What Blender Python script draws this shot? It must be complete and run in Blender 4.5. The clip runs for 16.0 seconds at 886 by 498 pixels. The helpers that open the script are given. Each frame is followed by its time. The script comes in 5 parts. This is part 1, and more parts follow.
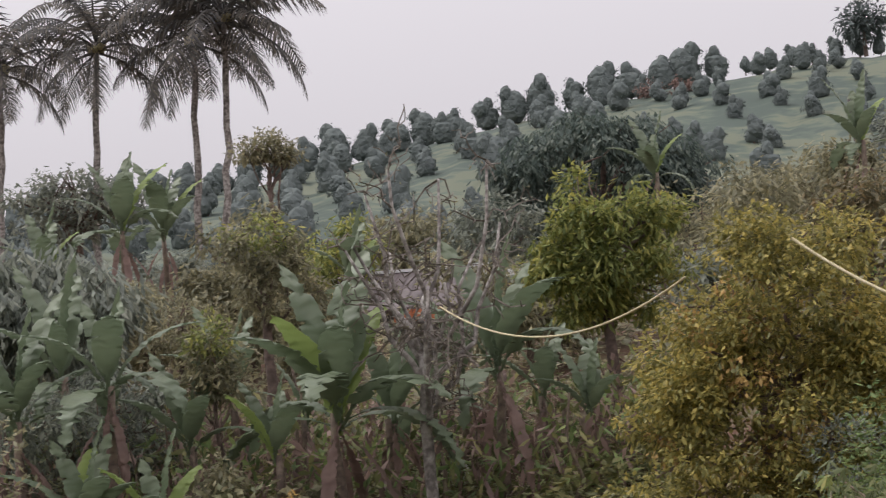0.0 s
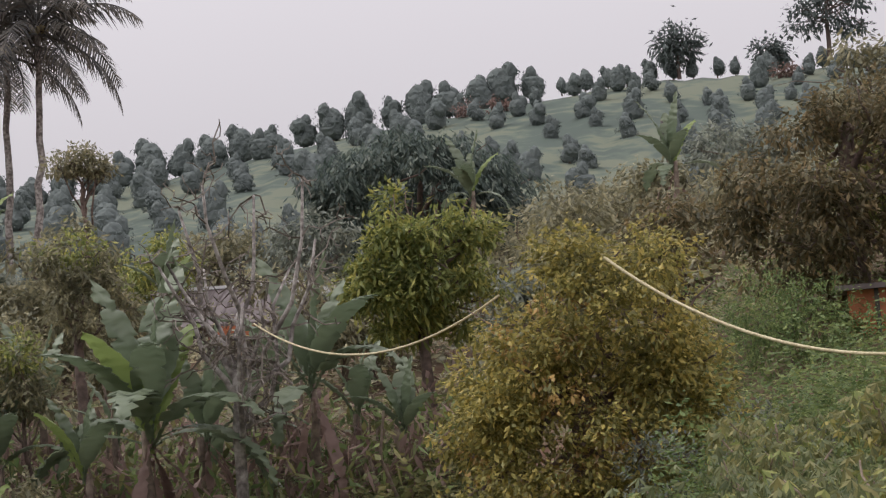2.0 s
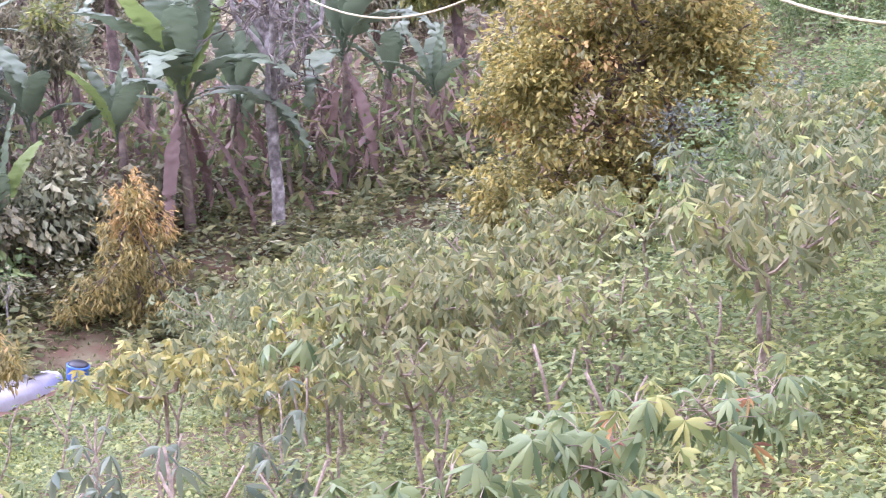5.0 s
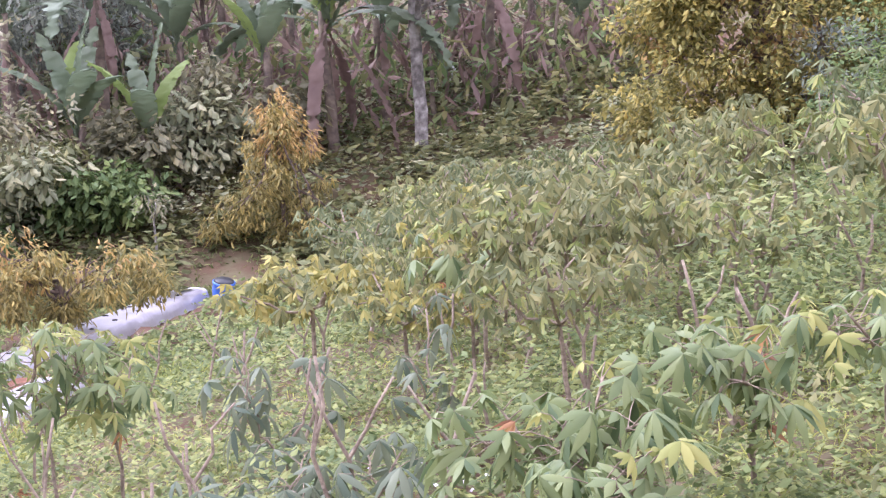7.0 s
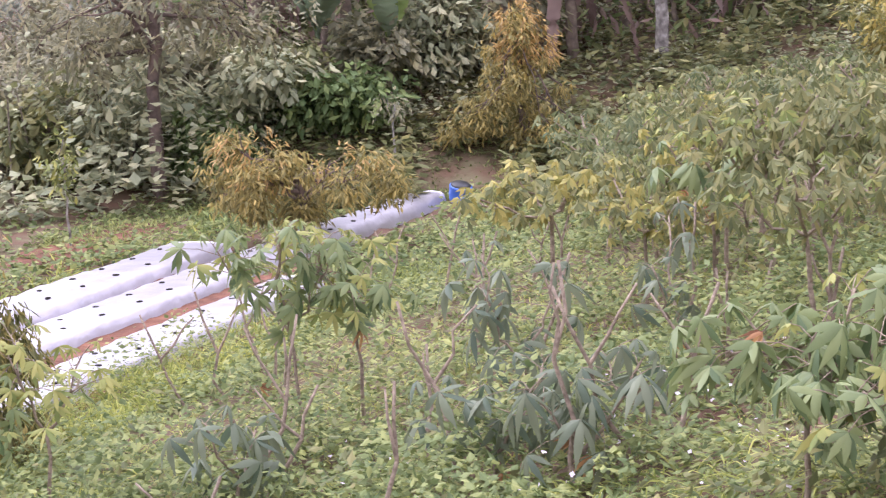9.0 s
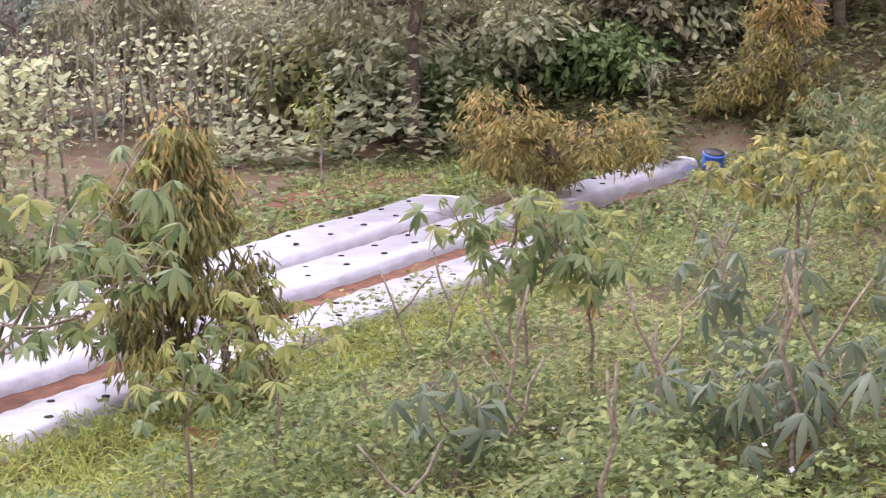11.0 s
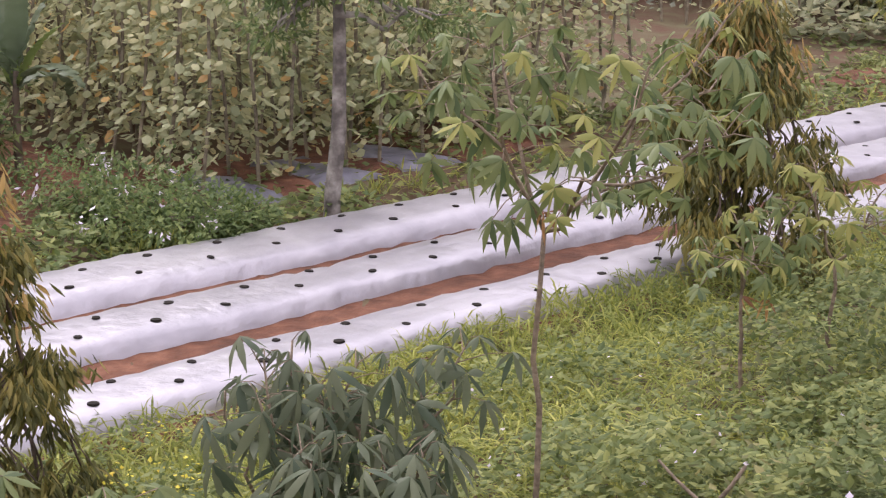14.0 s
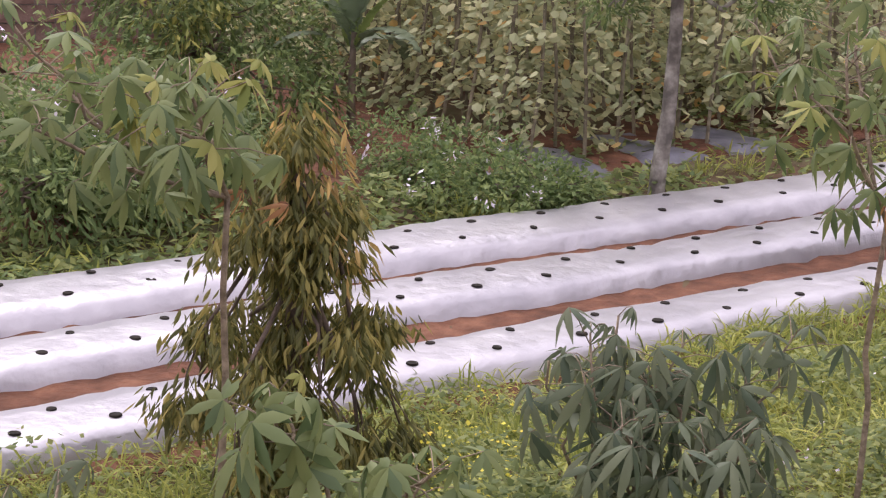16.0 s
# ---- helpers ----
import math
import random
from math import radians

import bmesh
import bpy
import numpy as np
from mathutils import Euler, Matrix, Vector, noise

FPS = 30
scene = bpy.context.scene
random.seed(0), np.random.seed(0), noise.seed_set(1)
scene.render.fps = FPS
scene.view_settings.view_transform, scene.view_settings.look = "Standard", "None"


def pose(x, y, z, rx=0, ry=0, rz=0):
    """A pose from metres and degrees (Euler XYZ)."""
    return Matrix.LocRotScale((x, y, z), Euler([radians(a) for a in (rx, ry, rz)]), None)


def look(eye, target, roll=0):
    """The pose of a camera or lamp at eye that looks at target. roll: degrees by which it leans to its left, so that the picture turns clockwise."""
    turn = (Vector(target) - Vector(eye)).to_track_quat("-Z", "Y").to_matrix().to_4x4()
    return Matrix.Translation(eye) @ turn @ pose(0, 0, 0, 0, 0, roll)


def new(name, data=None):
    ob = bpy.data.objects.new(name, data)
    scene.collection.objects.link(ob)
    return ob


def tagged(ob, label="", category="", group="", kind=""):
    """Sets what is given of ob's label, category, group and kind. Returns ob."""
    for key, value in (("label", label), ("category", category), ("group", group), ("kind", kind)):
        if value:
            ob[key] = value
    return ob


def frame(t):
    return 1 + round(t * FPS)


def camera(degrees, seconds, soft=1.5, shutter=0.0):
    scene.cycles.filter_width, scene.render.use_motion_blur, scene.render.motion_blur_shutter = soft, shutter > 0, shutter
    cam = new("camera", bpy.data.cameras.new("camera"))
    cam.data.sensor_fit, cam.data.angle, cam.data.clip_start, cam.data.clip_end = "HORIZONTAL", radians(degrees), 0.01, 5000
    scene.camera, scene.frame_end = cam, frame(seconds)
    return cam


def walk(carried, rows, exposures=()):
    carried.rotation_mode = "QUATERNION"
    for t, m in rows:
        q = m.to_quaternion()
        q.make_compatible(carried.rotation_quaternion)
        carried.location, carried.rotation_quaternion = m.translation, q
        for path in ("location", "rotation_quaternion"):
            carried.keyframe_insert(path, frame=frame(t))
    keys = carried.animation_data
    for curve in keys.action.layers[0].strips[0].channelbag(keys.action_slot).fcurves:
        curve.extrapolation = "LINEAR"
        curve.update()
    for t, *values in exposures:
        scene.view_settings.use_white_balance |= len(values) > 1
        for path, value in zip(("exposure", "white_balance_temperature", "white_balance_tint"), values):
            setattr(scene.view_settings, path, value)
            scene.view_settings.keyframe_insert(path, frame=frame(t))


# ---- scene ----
# ---- camera ----
LENS = 25.287
ROWS = [
    (0, 0.040, -0.067, 3.337, 94.889, 4.496, -6.841),
    (0.5, 0.059, -0.034, 3.341, 95.280, 4.541, -9.560),
    (1, 0.071, -0.020, 3.348, 95.566, 4.523, -10.720),
    (1.5, 0.074, -0.007, 3.347, 95.750, 4.555, -11.880),
    (2, 0.076, -0.010, 3.339, 94.978, 4.507, -12.174),
    (2.5, 0.070, -0.018, 3.332, 92.198, 4.579, -12.335),
    (3, 0.073, -0.014, 3.308, 89.479, 4.482, -12.444),
    (3.5, 0.062, -0.035, 3.300, 88.590, 4.054, -12.782),
    (4, 0.058, -0.011, 3.287, 87.078, 3.665, -12.687),
    (4.5, 0.047, -0.007, 3.281, 86.112, 3.471, -12.181),
    (6.8, 0.008, -0.008, 3.252, 83.828, 3.239, -7.625),
    (7, -0.006, -0.008, 3.241, 83.512, 3.303, -7.278),
    (7.5, -0.016, 0.008, 3.228, 81.422, 3.403, -6.234),
    (8, -0.026, 0.014, 3.229, 80.999, 3.360, -4.894),
    (8.5, -0.038, 0.024, 3.232, 81.132, 3.280, -3.018),
    (9, -0.058, 0.041, 3.225, 81.190, 2.850, -0.441),
    (9.2, -0.063, 0.051, 3.225, 81.159, 2.698, 0.560),
    (11.3, 0.049, 0.078, 3.324, 79.384, 0.545, 9.235),
    (11.5, 0.028, 0.077, 3.318, 78.940, 0.542, 10.666),
    (12, 0.011, 0.032, 3.331, 78.586, 0.539, 13.892),
    (12.5, -0.008, 0.034, 3.326, 78.072, 0.144, 16.246),
    (13, -0.023, 0.023, 3.324, 77.104, 0.018, 19.708),
    (13.5, -0.040, 0.009, 3.326, 76.634, -0.309, 22.271),
    (14, -0.044, -0.007, 3.325, 76.220, -0.709, 23.642),
    (14.5, -0.061, -0.043, 3.329, 75.718, -1.314, 26.607),
    (15, -0.104, -0.041, 3.320, 75.365, -1.786, 30.680),
    (15.5, -0.120, -0.028, 3.312, 75.325, -2.221, 32.230),
    (16, -0.121, -0.036, 3.312, 75.270, -2.377, 33.318),
]
cam = camera(LENS, 16.0, soft=1.2, shutter=0.15)
EXPOSURES = [(0.0, -0.55, 6450, 10), (2.0, -0.62, 6450, 10), (2.5, -0.3, 6300, 11), (3.0, 0.84, 5850, 20), (3.4, 1.24, 5350, 30), (4.7, 1.14, 5350, 30), (7.0, 0.9, 5600, 24), (8.0, 0.7, 5800, 21), (9.0, 0.63, 5850, 21), (11.5, 0.28, 6150, 17), (13.0, -0.05, 6350, 15), (16.0, -0.26, 6500, 15)]
walk(cam, [(r[0], pose(*r[1:])) for r in ROWS], EXPOSURES)

# ---- light: a bright hazy overcast sky ----
SUN_EL, SUN_AZ = 55.0, -60.0
world = bpy.data.worlds.new("world")
scene.world = world
world.use_nodes = True
wn, wl = world.node_tree.nodes, world.node_tree.links
wn.clear()
sky = wn.new("ShaderNodeTexSky")
sky.sky_type, sky.sun_disc = "NISHITA", False
sky.sun_elevation, sky.sun_rotation = radians(SUN_EL), radians(SUN_AZ)
sky.dust_density, sky.air_density, sky.ozone_density = 6.0, 1.0, 1.0
wash = wn.new("ShaderNodeHueSaturation")
wash.inputs["Saturation"].default_value = 0.10
cloud = wn.new("ShaderNodeMixRGB")
cloud.inputs["Fac"].default_value = 0.85
cloud.inputs["Color2"].default_value = (6.0, 5.65, 6.0, 1)
bg = wn.new("ShaderNodeBackground")
bg.inputs["Strength"].default_value = 0.14
wo = wn.new("ShaderNodeOutputWorld")
wl.new(sky.outputs[0], wash.inputs["Color"])
wl.new(wash.outputs[0], cloud.inputs["Color1"])
# an overcast sky is up to three times as bright overhead as at the horizon
wco, wsep, wcl, wgr, wmul = (wn.new("ShaderNode" + k) for k in ("TexCoord", "SeparateXYZ", "Clamp", "Math", "VectorMath"))
wgr.operation, wmul.operation = "MULTIPLY_ADD", "SCALE"
wgr.inputs[1].default_value, wgr.inputs[2].default_value = 2.0, 1.0
wl.new(wco.outputs["Generated"], wsep.inputs[0])
wl.new(wsep.outputs["Z"], wcl.inputs["Value"])
wl.new(wcl.outputs[0], wgr.inputs[0])
wl.new(cloud.outputs[0], wmul.inputs[0])
wl.new(wgr.outputs[0], wmul.inputs["Scale"])
wl.new(wmul.outputs[0], bg.inputs[0])
wl.new(bg.outputs[0], wo.inputs[0])
sun_data = bpy.data.lights.new("sun", "SUN")
sun_data.energy, sun_data.angle, sun_data.color = 1.5, radians(25), (1.0, 0.96, 0.9)
sun = new("sun", sun_data)
sun.matrix_world = look((math.sin(radians(SUN_AZ)) * 60, math.cos(radians(SUN_AZ)) * 60, 80), (0, 0, 0))


# ---- materials ----
def mat(name, ramp, rough=0.6, scale=8.0, island=0.0, bump=0.0, bump_scale=40.0, metal=0.0, thin=0.0, spec=0.4, stain=0.25):
    """Colour from a ramp driven by two sizes of noise, by each leaf's own chance (island) and with fine relief."""
    m = bpy.data.materials.new(name)
    m.use_nodes = True
    n, l = m.node_tree.nodes, m.node_tree.links
    b = n["Principled BSDF"]
    co = n.new("ShaderNodeTexCoord")
    big, fine = n.new("ShaderNodeTexNoise"), n.new("ShaderNodeTexNoise")
    big.inputs["Scale"].default_value, fine.inputs["Scale"].default_value = scale * 0.15, scale
    big.inputs["Detail"].default_value, fine.inputs["Detail"].default_value = 3, 5
    for t in (big, fine):
        l.new(co.outputs["Object"], t.inputs["Vector"])
    mix = n.new("ShaderNodeMath")
    mix.operation = "MULTIPLY_ADD"
    l.new(big.outputs[0], mix.inputs[0])
    mix.inputs[1].default_value = stain * 2
    add = n.new("ShaderNodeMath")
    add.operation = "MULTIPLY_ADD"
    l.new(fine.outputs[0], add.inputs[0])
    add.inputs[1].default_value = 1.0 - island
    add.inputs[2].default_value = -stain
    l.new(add.outputs[0], mix.inputs[2])
    last = mix.outputs[0]
    if island:
        geo = n.new("ShaderNodeNewGeometry")
        isl = n.new("ShaderNodeMath")
        isl.operation = "MULTIPLY_ADD"
        l.new(geo.outputs["Random Per Island"], isl.inputs[0])
        isl.inputs[1].default_value = island
        l.new(last, isl.inputs[2])
        last = isl.outputs[0]
    cr = n.new("ShaderNodeValToRGB")
    while len(cr.color_ramp.elements) < len(ramp):
        cr.color_ramp.elements.new(0.5)
    for e, (p, c) in zip(cr.color_ramp.elements, ramp):
        e.position, e.color = p, (*c, 1)
    l.new(last, cr.inputs[0])
    l.new(cr.outputs[0], b.inputs["Base Color"])
    b.inputs["Roughness"].default_value, b.inputs["Metallic"].default_value = rough, metal
    b.inputs["Specular IOR Level"].default_value = spec
    if bump:
        bt, bn = n.new("ShaderNodeTexNoise"), n.new("ShaderNodeBump")
        bt.inputs["Scale"].default_value, bt.inputs["Detail"].default_value = bump_scale, 6
        l.new(co.outputs["Object"], bt.inputs["Vector"])
        bn.inputs["Strength"].default_value, bn.inputs["Distance"].default_value = bump, 0.02
        l.new(bt.outputs[0], bn.inputs["Height"])
        l.new(bn.outputs[0], b.inputs["Normal"])
    if thin:
        tr, ms = n.new("ShaderNodeBsdfTranslucent"), n.new("ShaderNodeMixShader")
        l.new(cr.outputs[0], tr.inputs["Color"])
        ms.inputs[0].default_value = thin
        l.new(b.outputs[0], ms.inputs[1])
        l.new(tr.outputs[0], ms.inputs[2])
        l.new(ms.outputs[0], n["Material Output"].inputs["Surface"])
    return m


def leafy(name, dark, mid, light, rough=0.55, thin=0.38, scale=3.0, top=0.86, spec=0.22):
    # Leaf tones greyed, brightened and tinted; haze is put in as a small lift.
    def haze_lifted(c):
        g = 0.3 * c[0] + 0.6 * c[1] + 0.1 * c[2]
        return tuple(min(0.85, 1.62 * (0.9 * k + 0.1 * g * w) + 0.008) * t for k, w, t in zip(c, (1.4, 0.97, 1.0), (1.12, 1.0, 1.22)))

    dark, mid, light = haze_lifted(dark), haze_lifted(mid), haze_lifted(light)
    return mat(name, [(0.12, dark), (0.5, mid), (top, light)], rough, scale, island=0.55, thin=thin, spec=spec)


M_GROUND = mat("soil_and_litter", [(0.3, (0.11, 0.054, 0.034)), (0.5, (0.11, 0.074, 0.042)), (0.7, (0.13, 0.115, 0.06))], 0.95, 2.5, bump=0.8, bump_scale=9)
M_SOIL = mat("red_soil", [(0.3, (0.085, 0.034, 0.02)), (0.55, (0.155, 0.064, 0.038)), (0.8, (0.25, 0.115, 0.07))], 0.95, 7, bump=1.0, bump_scale=22)
M_HOLE = mat("dark_soil", [(0.3, (0.008, 0.006, 0.005)), (0.7, (0.022, 0.016, 0.012))], 0.95, 20, bump=0.6)
M_FILM = mat("silver_mulch_film", [(0.25, (0.4, 0.382, 0.435)), (0.55, (0.49, 0.468, 0.525)), (0.8, (0.565, 0.545, 0.6))], 0.36, 4, bump=0.7, bump_scale=8, spec=0.6, metal=0.58)
M_BLACKFILM = mat("dark_mulch_film", [(0.3, (0.10, 0.095, 0.125)), (0.7, (0.24, 0.235, 0.3))], 0.35, 5, bump=0.5, bump_scale=7)
M_CASS = leafy("cassava_leaf", (0.032, 0.07, 0.02), (0.068, 0.118, 0.032), (0.136, 0.19, 0.05), rough=0.45, spec=0.35)
M_FIELD = leafy("field_cassava_leaf", (0.045, 0.069, 0.019), (0.096, 0.122, 0.032), (0.182, 0.19, 0.05))
M_CASS_D = leafy("dark_cassava_leaf", (0.028, 0.056, 0.026), (0.056, 0.092, 0.042), (0.112, 0.15, 0.068), rough=0.45, spec=0.35)
M_CASS_Y = leafy("young_cassava_leaf", (0.08, 0.13, 0.024), (0.135, 0.185, 0.034), (0.23, 0.25, 0.05))
M_FIELD_Y = leafy("yellowing_cassava_leaf", (0.1, 0.125, 0.022), (0.175, 0.19, 0.032), (0.28, 0.265, 0.046))
M_FIELD_D = leafy("narrow_field_leaf", (0.036, 0.062, 0.018), (0.072, 0.104, 0.03), (0.135, 0.165, 0.05))
M_VINE = leafy("vine_leaf", (0.1, 0.14, 0.064), (0.185, 0.23, 0.105), (0.31, 0.34, 0.155))
M_DEAD = leafy("withered_leaf", (0.075, 0.04, 0.02), (0.16, 0.08, 0.03), (0.32, 0.2, 0.05))
M_CSTEM = mat("cassava_stem", [(0.3, (0.16, 0.12, 0.09)), (0.7, (0.36, 0.28, 0.21))], 0.8, 30, bump=0.6, bump_scale=60)
M_DURIAN = leafy("durian_leaf", (0.036, 0.05, 0.012), (0.098, 0.112, 0.02), (0.24, 0.22, 0.036), rough=0.4)
M_DUR_TIP = leafy("durian_flush_leaf", (0.14, 0.105, 0.027), (0.26, 0.195, 0.044), (0.38, 0.29, 0.065), rough=0.45)
M_OCHRE = leafy("ochre_leaf", (0.075, 0.082, 0.02), (0.155, 0.15, 0.028), (0.29, 0.25, 0.045))
M_BIGDUR = leafy("golden_durian_leaf", (0.06, 0.075, 0.017), (0.17, 0.18, 0.03), (0.36, 0.325, 0.052), rough=0.45)
M_DARKDUR = leafy("brown_green_leaf", (0.036, 0.042, 0.017), (0.085, 0.085, 0.03), (0.18, 0.145, 0.045))
M_YG = leafy("bright_leaf", (0.05, 0.085, 0.018), (0.13, 0.175, 0.03), (0.28, 0.295, 0.045))
M_DARK = leafy("dark_leaf", (0.064, 0.092, 0.06), (0.12, 0.16, 0.1), (0.19, 0.235, 0.14))
M_MANGO = leafy("blue_green_leaf", (0.02, 0.038, 0.026), (0.045, 0.078, 0.05), (0.10, 0.14, 0.085))
M_OLIVE = leafy("olive_leaf", (0.07, 0.086, 0.042), (0.14, 0.158, 0.072), (0.235, 0.245, 0.098))
M_FRESH = leafy("fresh_green_leaf", (0.038, 0.078, 0.018), (0.08, 0.14, 0.032), (0.16, 0.23, 0.05))
M_BANANA = leafy("banana_leaf", (0.042, 0.076, 0.034), (0.074, 0.12, 0.052), (0.13, 0.18, 0.08), rough=0.42, thin=0.3, spec=0.45)
M_BANANA_Y = leafy("young_banana_leaf", (0.09, 0.155, 0.026), (0.125, 0.205, 0.036), (0.18, 0.26, 0.05), rough=0.4, thin=0.35)
M_BANSTEM = mat("banana_stem", [(0.3, (0.1, 0.075, 0.06)), (0.55, (0.21, 0.16, 0.125)), (0.8, (0.31, 0.27, 0.18))], 0.75, 9, bump=0.5, bump_scale=25)
M_BANDEAD = leafy("dry_banana_leaf", (0.06, 0.046, 0.03), (0.12, 0.092, 0.06), (0.22, 0.175, 0.115))
M_PALM = leafy("palm_leaf", (0.034, 0.043, 0.035), (0.068, 0.078, 0.056), (0.125, 0.13, 0.08))
M_BARK = mat("grey_bark", [(0.36, (0.13, 0.115, 0.105)), (0.5, (0.26, 0.235, 0.215)), (0.64, (0.44, 0.41, 0.38))], 0.9, 9, bump=0.8, bump_scale=30)
M_DBARK = mat("brown_bark", [(0.3, (0.08, 0.06, 0.05)), (0.7, (0.22, 0.16, 0.135))], 0.9, 9, bump=0.8, bump_scale=30)
M_TWIG = mat("bare_twig", [(0.3, (0.10, 0.085, 0.07)), (0.7, (0.25, 0.215, 0.185))], 0.9, 12)
M_BEAN = leafy("bean_leaf", (0.14, 0.195, 0.084), (0.25, 0.308, 0.137), (0.4, 0.445, 0.2))
M_BEAN_Y = leafy("yellowed_bean_leaf", (0.25, 0.17, 0.05), (0.42, 0.32, 0.08), (0.55, 0.46, 0.15))
M_STAKE = mat("bamboo_stake", [(0.3, (0.12, 0.10, 0.075)), (0.7, (0.36, 0.31, 0.23))], 0.8, 14)
M_GRASS = leafy("grass_blade", (0.08, 0.128, 0.018), (0.168, 0.222, 0.028), (0.3, 0.34, 0.052))
M_WEED = leafy("weed_leaf", (0.042, 0.08, 0.018), (0.1, 0.15, 0.034), (0.205, 0.255, 0.056))
M_FLOWER = leafy("yellow_petal", (0.6, 0.42, 0.01), (0.75, 0.55, 0.01), (0.8, 0.65, 0.02))
M_WFLOWER = leafy("pale_petal", (0.6, 0.6, 0.6), (0.7, 0.7, 0.72), (0.8, 0.8, 0.8))
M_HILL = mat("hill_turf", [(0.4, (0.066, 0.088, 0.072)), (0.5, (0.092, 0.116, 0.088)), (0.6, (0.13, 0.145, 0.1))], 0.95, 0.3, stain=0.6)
# far tree leaves, base colour paled to paint in the distance haze
M_HILLTREE_HAZED = mat("hazed_hill_tree_leaf", [(0.2, (0.13, 0.15, 0.145)), (0.5, (0.155, 0.178, 0.17)), (0.8, (0.178, 0.2, 0.185))], 0.85, 0.7, spec=0.1, thin=0.1)
M_WALL = mat("weathered_plaster", [(0.3, (0.13, 0.10, 0.09)), (0.55, (0.25, 0.2, 0.18)), (0.8, (0.36, 0.31, 0.29))], 0.9, 2.2, bump=0.3)
M_BRICK = mat("dull_brick", [(0.3, (0.12, 0.07, 0.06)), (0.7, (0.26, 0.17, 0.15))], 0.9, 6, bump=0.4)
M_MORTAR = mat("mortar", [(0.3, (0.10, 0.09, 0.085)), (0.7, (0.2, 0.18, 0.17))], 0.95, 9, bump=0.4)
M_ROOF = mat("old_metal_roof", [(0.3, (0.10, 0.08, 0.078)), (0.6, (0.17, 0.14, 0.135)), (0.85, (0.26, 0.23, 0.22))], 0.6, 1.8, bump=0.2)
M_ORANGE = mat("orange_paint", [(0.3, (0.36, 0.11, 0.05)), (0.7, (0.5, 0.18, 0.09))], 0.7, 4)
M_WHITE = mat("white_paint", [(0.3, (0.6, 0.6, 0.6)), (0.7, (0.78, 0.78, 0.78))], 0.6, 8)
M_BLUE = mat("blue_plastic", [(0.3, (0.06, 0.16, 0.62)), (0.7, (0.10, 0.24, 0.78))], 0.35, 6, spec=0.5)
M_DARKMETAL = mat("dark_plastic", [(0.3, (0.015, 0.015, 0.02)), (0.7, (0.05, 0.05, 0.06))], 0.4, 6)
M_ROPE = mat("cream_rope", [(0.3, (0.45, 0.38, 0.22)), (0.7, (0.68, 0.6, 0.4))], 0.75, 40, bump=0.5, bump_scale=90)
M_CABLE = mat("black_cable", [(0.3, (0.02, 0.02, 0.022)), (0.7, (0.05, 0.05, 0.055))], 0.6, 10)
M_POST = mat("dark_post_wood", [(0.3, (0.06, 0.05, 0.045)), (0.7, (0.14, 0.12, 0.11))], 0.9, 12, bump=0.5)


# ---- plan: bearings in degrees and metres from the viewpoint; the beds give the main line ----
EYE_Z = 3.3
BED_ANG = 0.4134
BX, BY = math.sin(BED_ANG), math.cos(BED_ANG)


def spot(az, d):
    return (d * math.sin(radians(az)), d * math.cos(radians(az)))


def level(el, d):
    """Height of a place d metres off that is seen el degrees over the eye's level."""
    return EYE_Z + d * math.tan(radians(el))


def bed_xy(al, ac):
    return (al * BX - ac * BY, al * BY + ac * BX)


def smooth(a, b, x):
    t = np.clip((x - a) / (b - a), 0, 1)
    return t * t * (3 - 2 * t)


RIDGE_AZ = [-60, -30, -5, -1, 3.4, 10, 16, 19, 26, 40, 70]
RIDGE_EL = [4.6, 5.2, 6.1, 6.8, 7.4, 8.5, 9.2, 9.35, 9.2, 9.0, 8.0]


def ground(x, y):
    """The lie of the land: the terrace with the beds, the bank up to the viewpoint, the grove, the far hill."""
    x, y = np.asarray(x, float), np.asarray(y, float)
    d = np.hypot(x, y)
    az = np.degrees(np.arctan2(x, y))
    al, ac = BX * x + BY * y, -BY * x + BX * y
    near = 1 - smooth(40, 90, d)
    g = (-0.205 + 0.0168 * np.clip(y, -5, 60)) * near
    bank = np.clip(7.7 - ac, 0, 16)
    g = g + near * (0.21 * bank - 0.12 * np.clip(bank - 8, 0, 20)) * smooth(0, 0.7, bank)
    w = np.where(d < 90, smooth(-15, -4, az) * (1 - 0.35 * smooth(10, 22, az) * (1 - smooth(24, 60, d))), 1.0)
    w = w + (1 - w) * smooth(40, 110, d)
    g = g + w * np.interp(d, [0, 24.2, 26.5, 30, 34, 45, 60, 90, 150], [0, 0, 0.95, 1.9, 2.6, 4.3, 6.4, 9.5, 14])
    g = g + near * smooth(12, 24, az) * (1 - smooth(60, 100, az)) * np.interp(d, [6, 16, 24, 40], [0, 0.5, 1.3, 2.0])
    top = EYE_Z + 320 * np.tan(np.radians(np.interp(az, RIDGE_AZ, RIDGE_EL))) - 14
    front = smooth(-95, -60, az) * (1 - smooth(60, 95, az))
    hill = np.interp(d, [150, 200, 260, 300, 320, 345, 420, 3000], [0, 0.22, 0.62, 0.9, 1.0, 0.97, 0.6, 0.1])
    return g + top * hill * front


def gz(x, y):
    return float(ground(x, y))


# ---- mesh helpers ----
def mesh_of(name, verts, faces, material, shade=False):
    me = bpy.data.meshes.new(name)
    me.from_pydata([tuple(v) for v in verts], [], [tuple(f) for f in faces])
    me.materials.append(material)
    if shade:
        me.polygons.foreach_set("use_smooth", [True] * len(me.polygons))
    me.update()
    return me


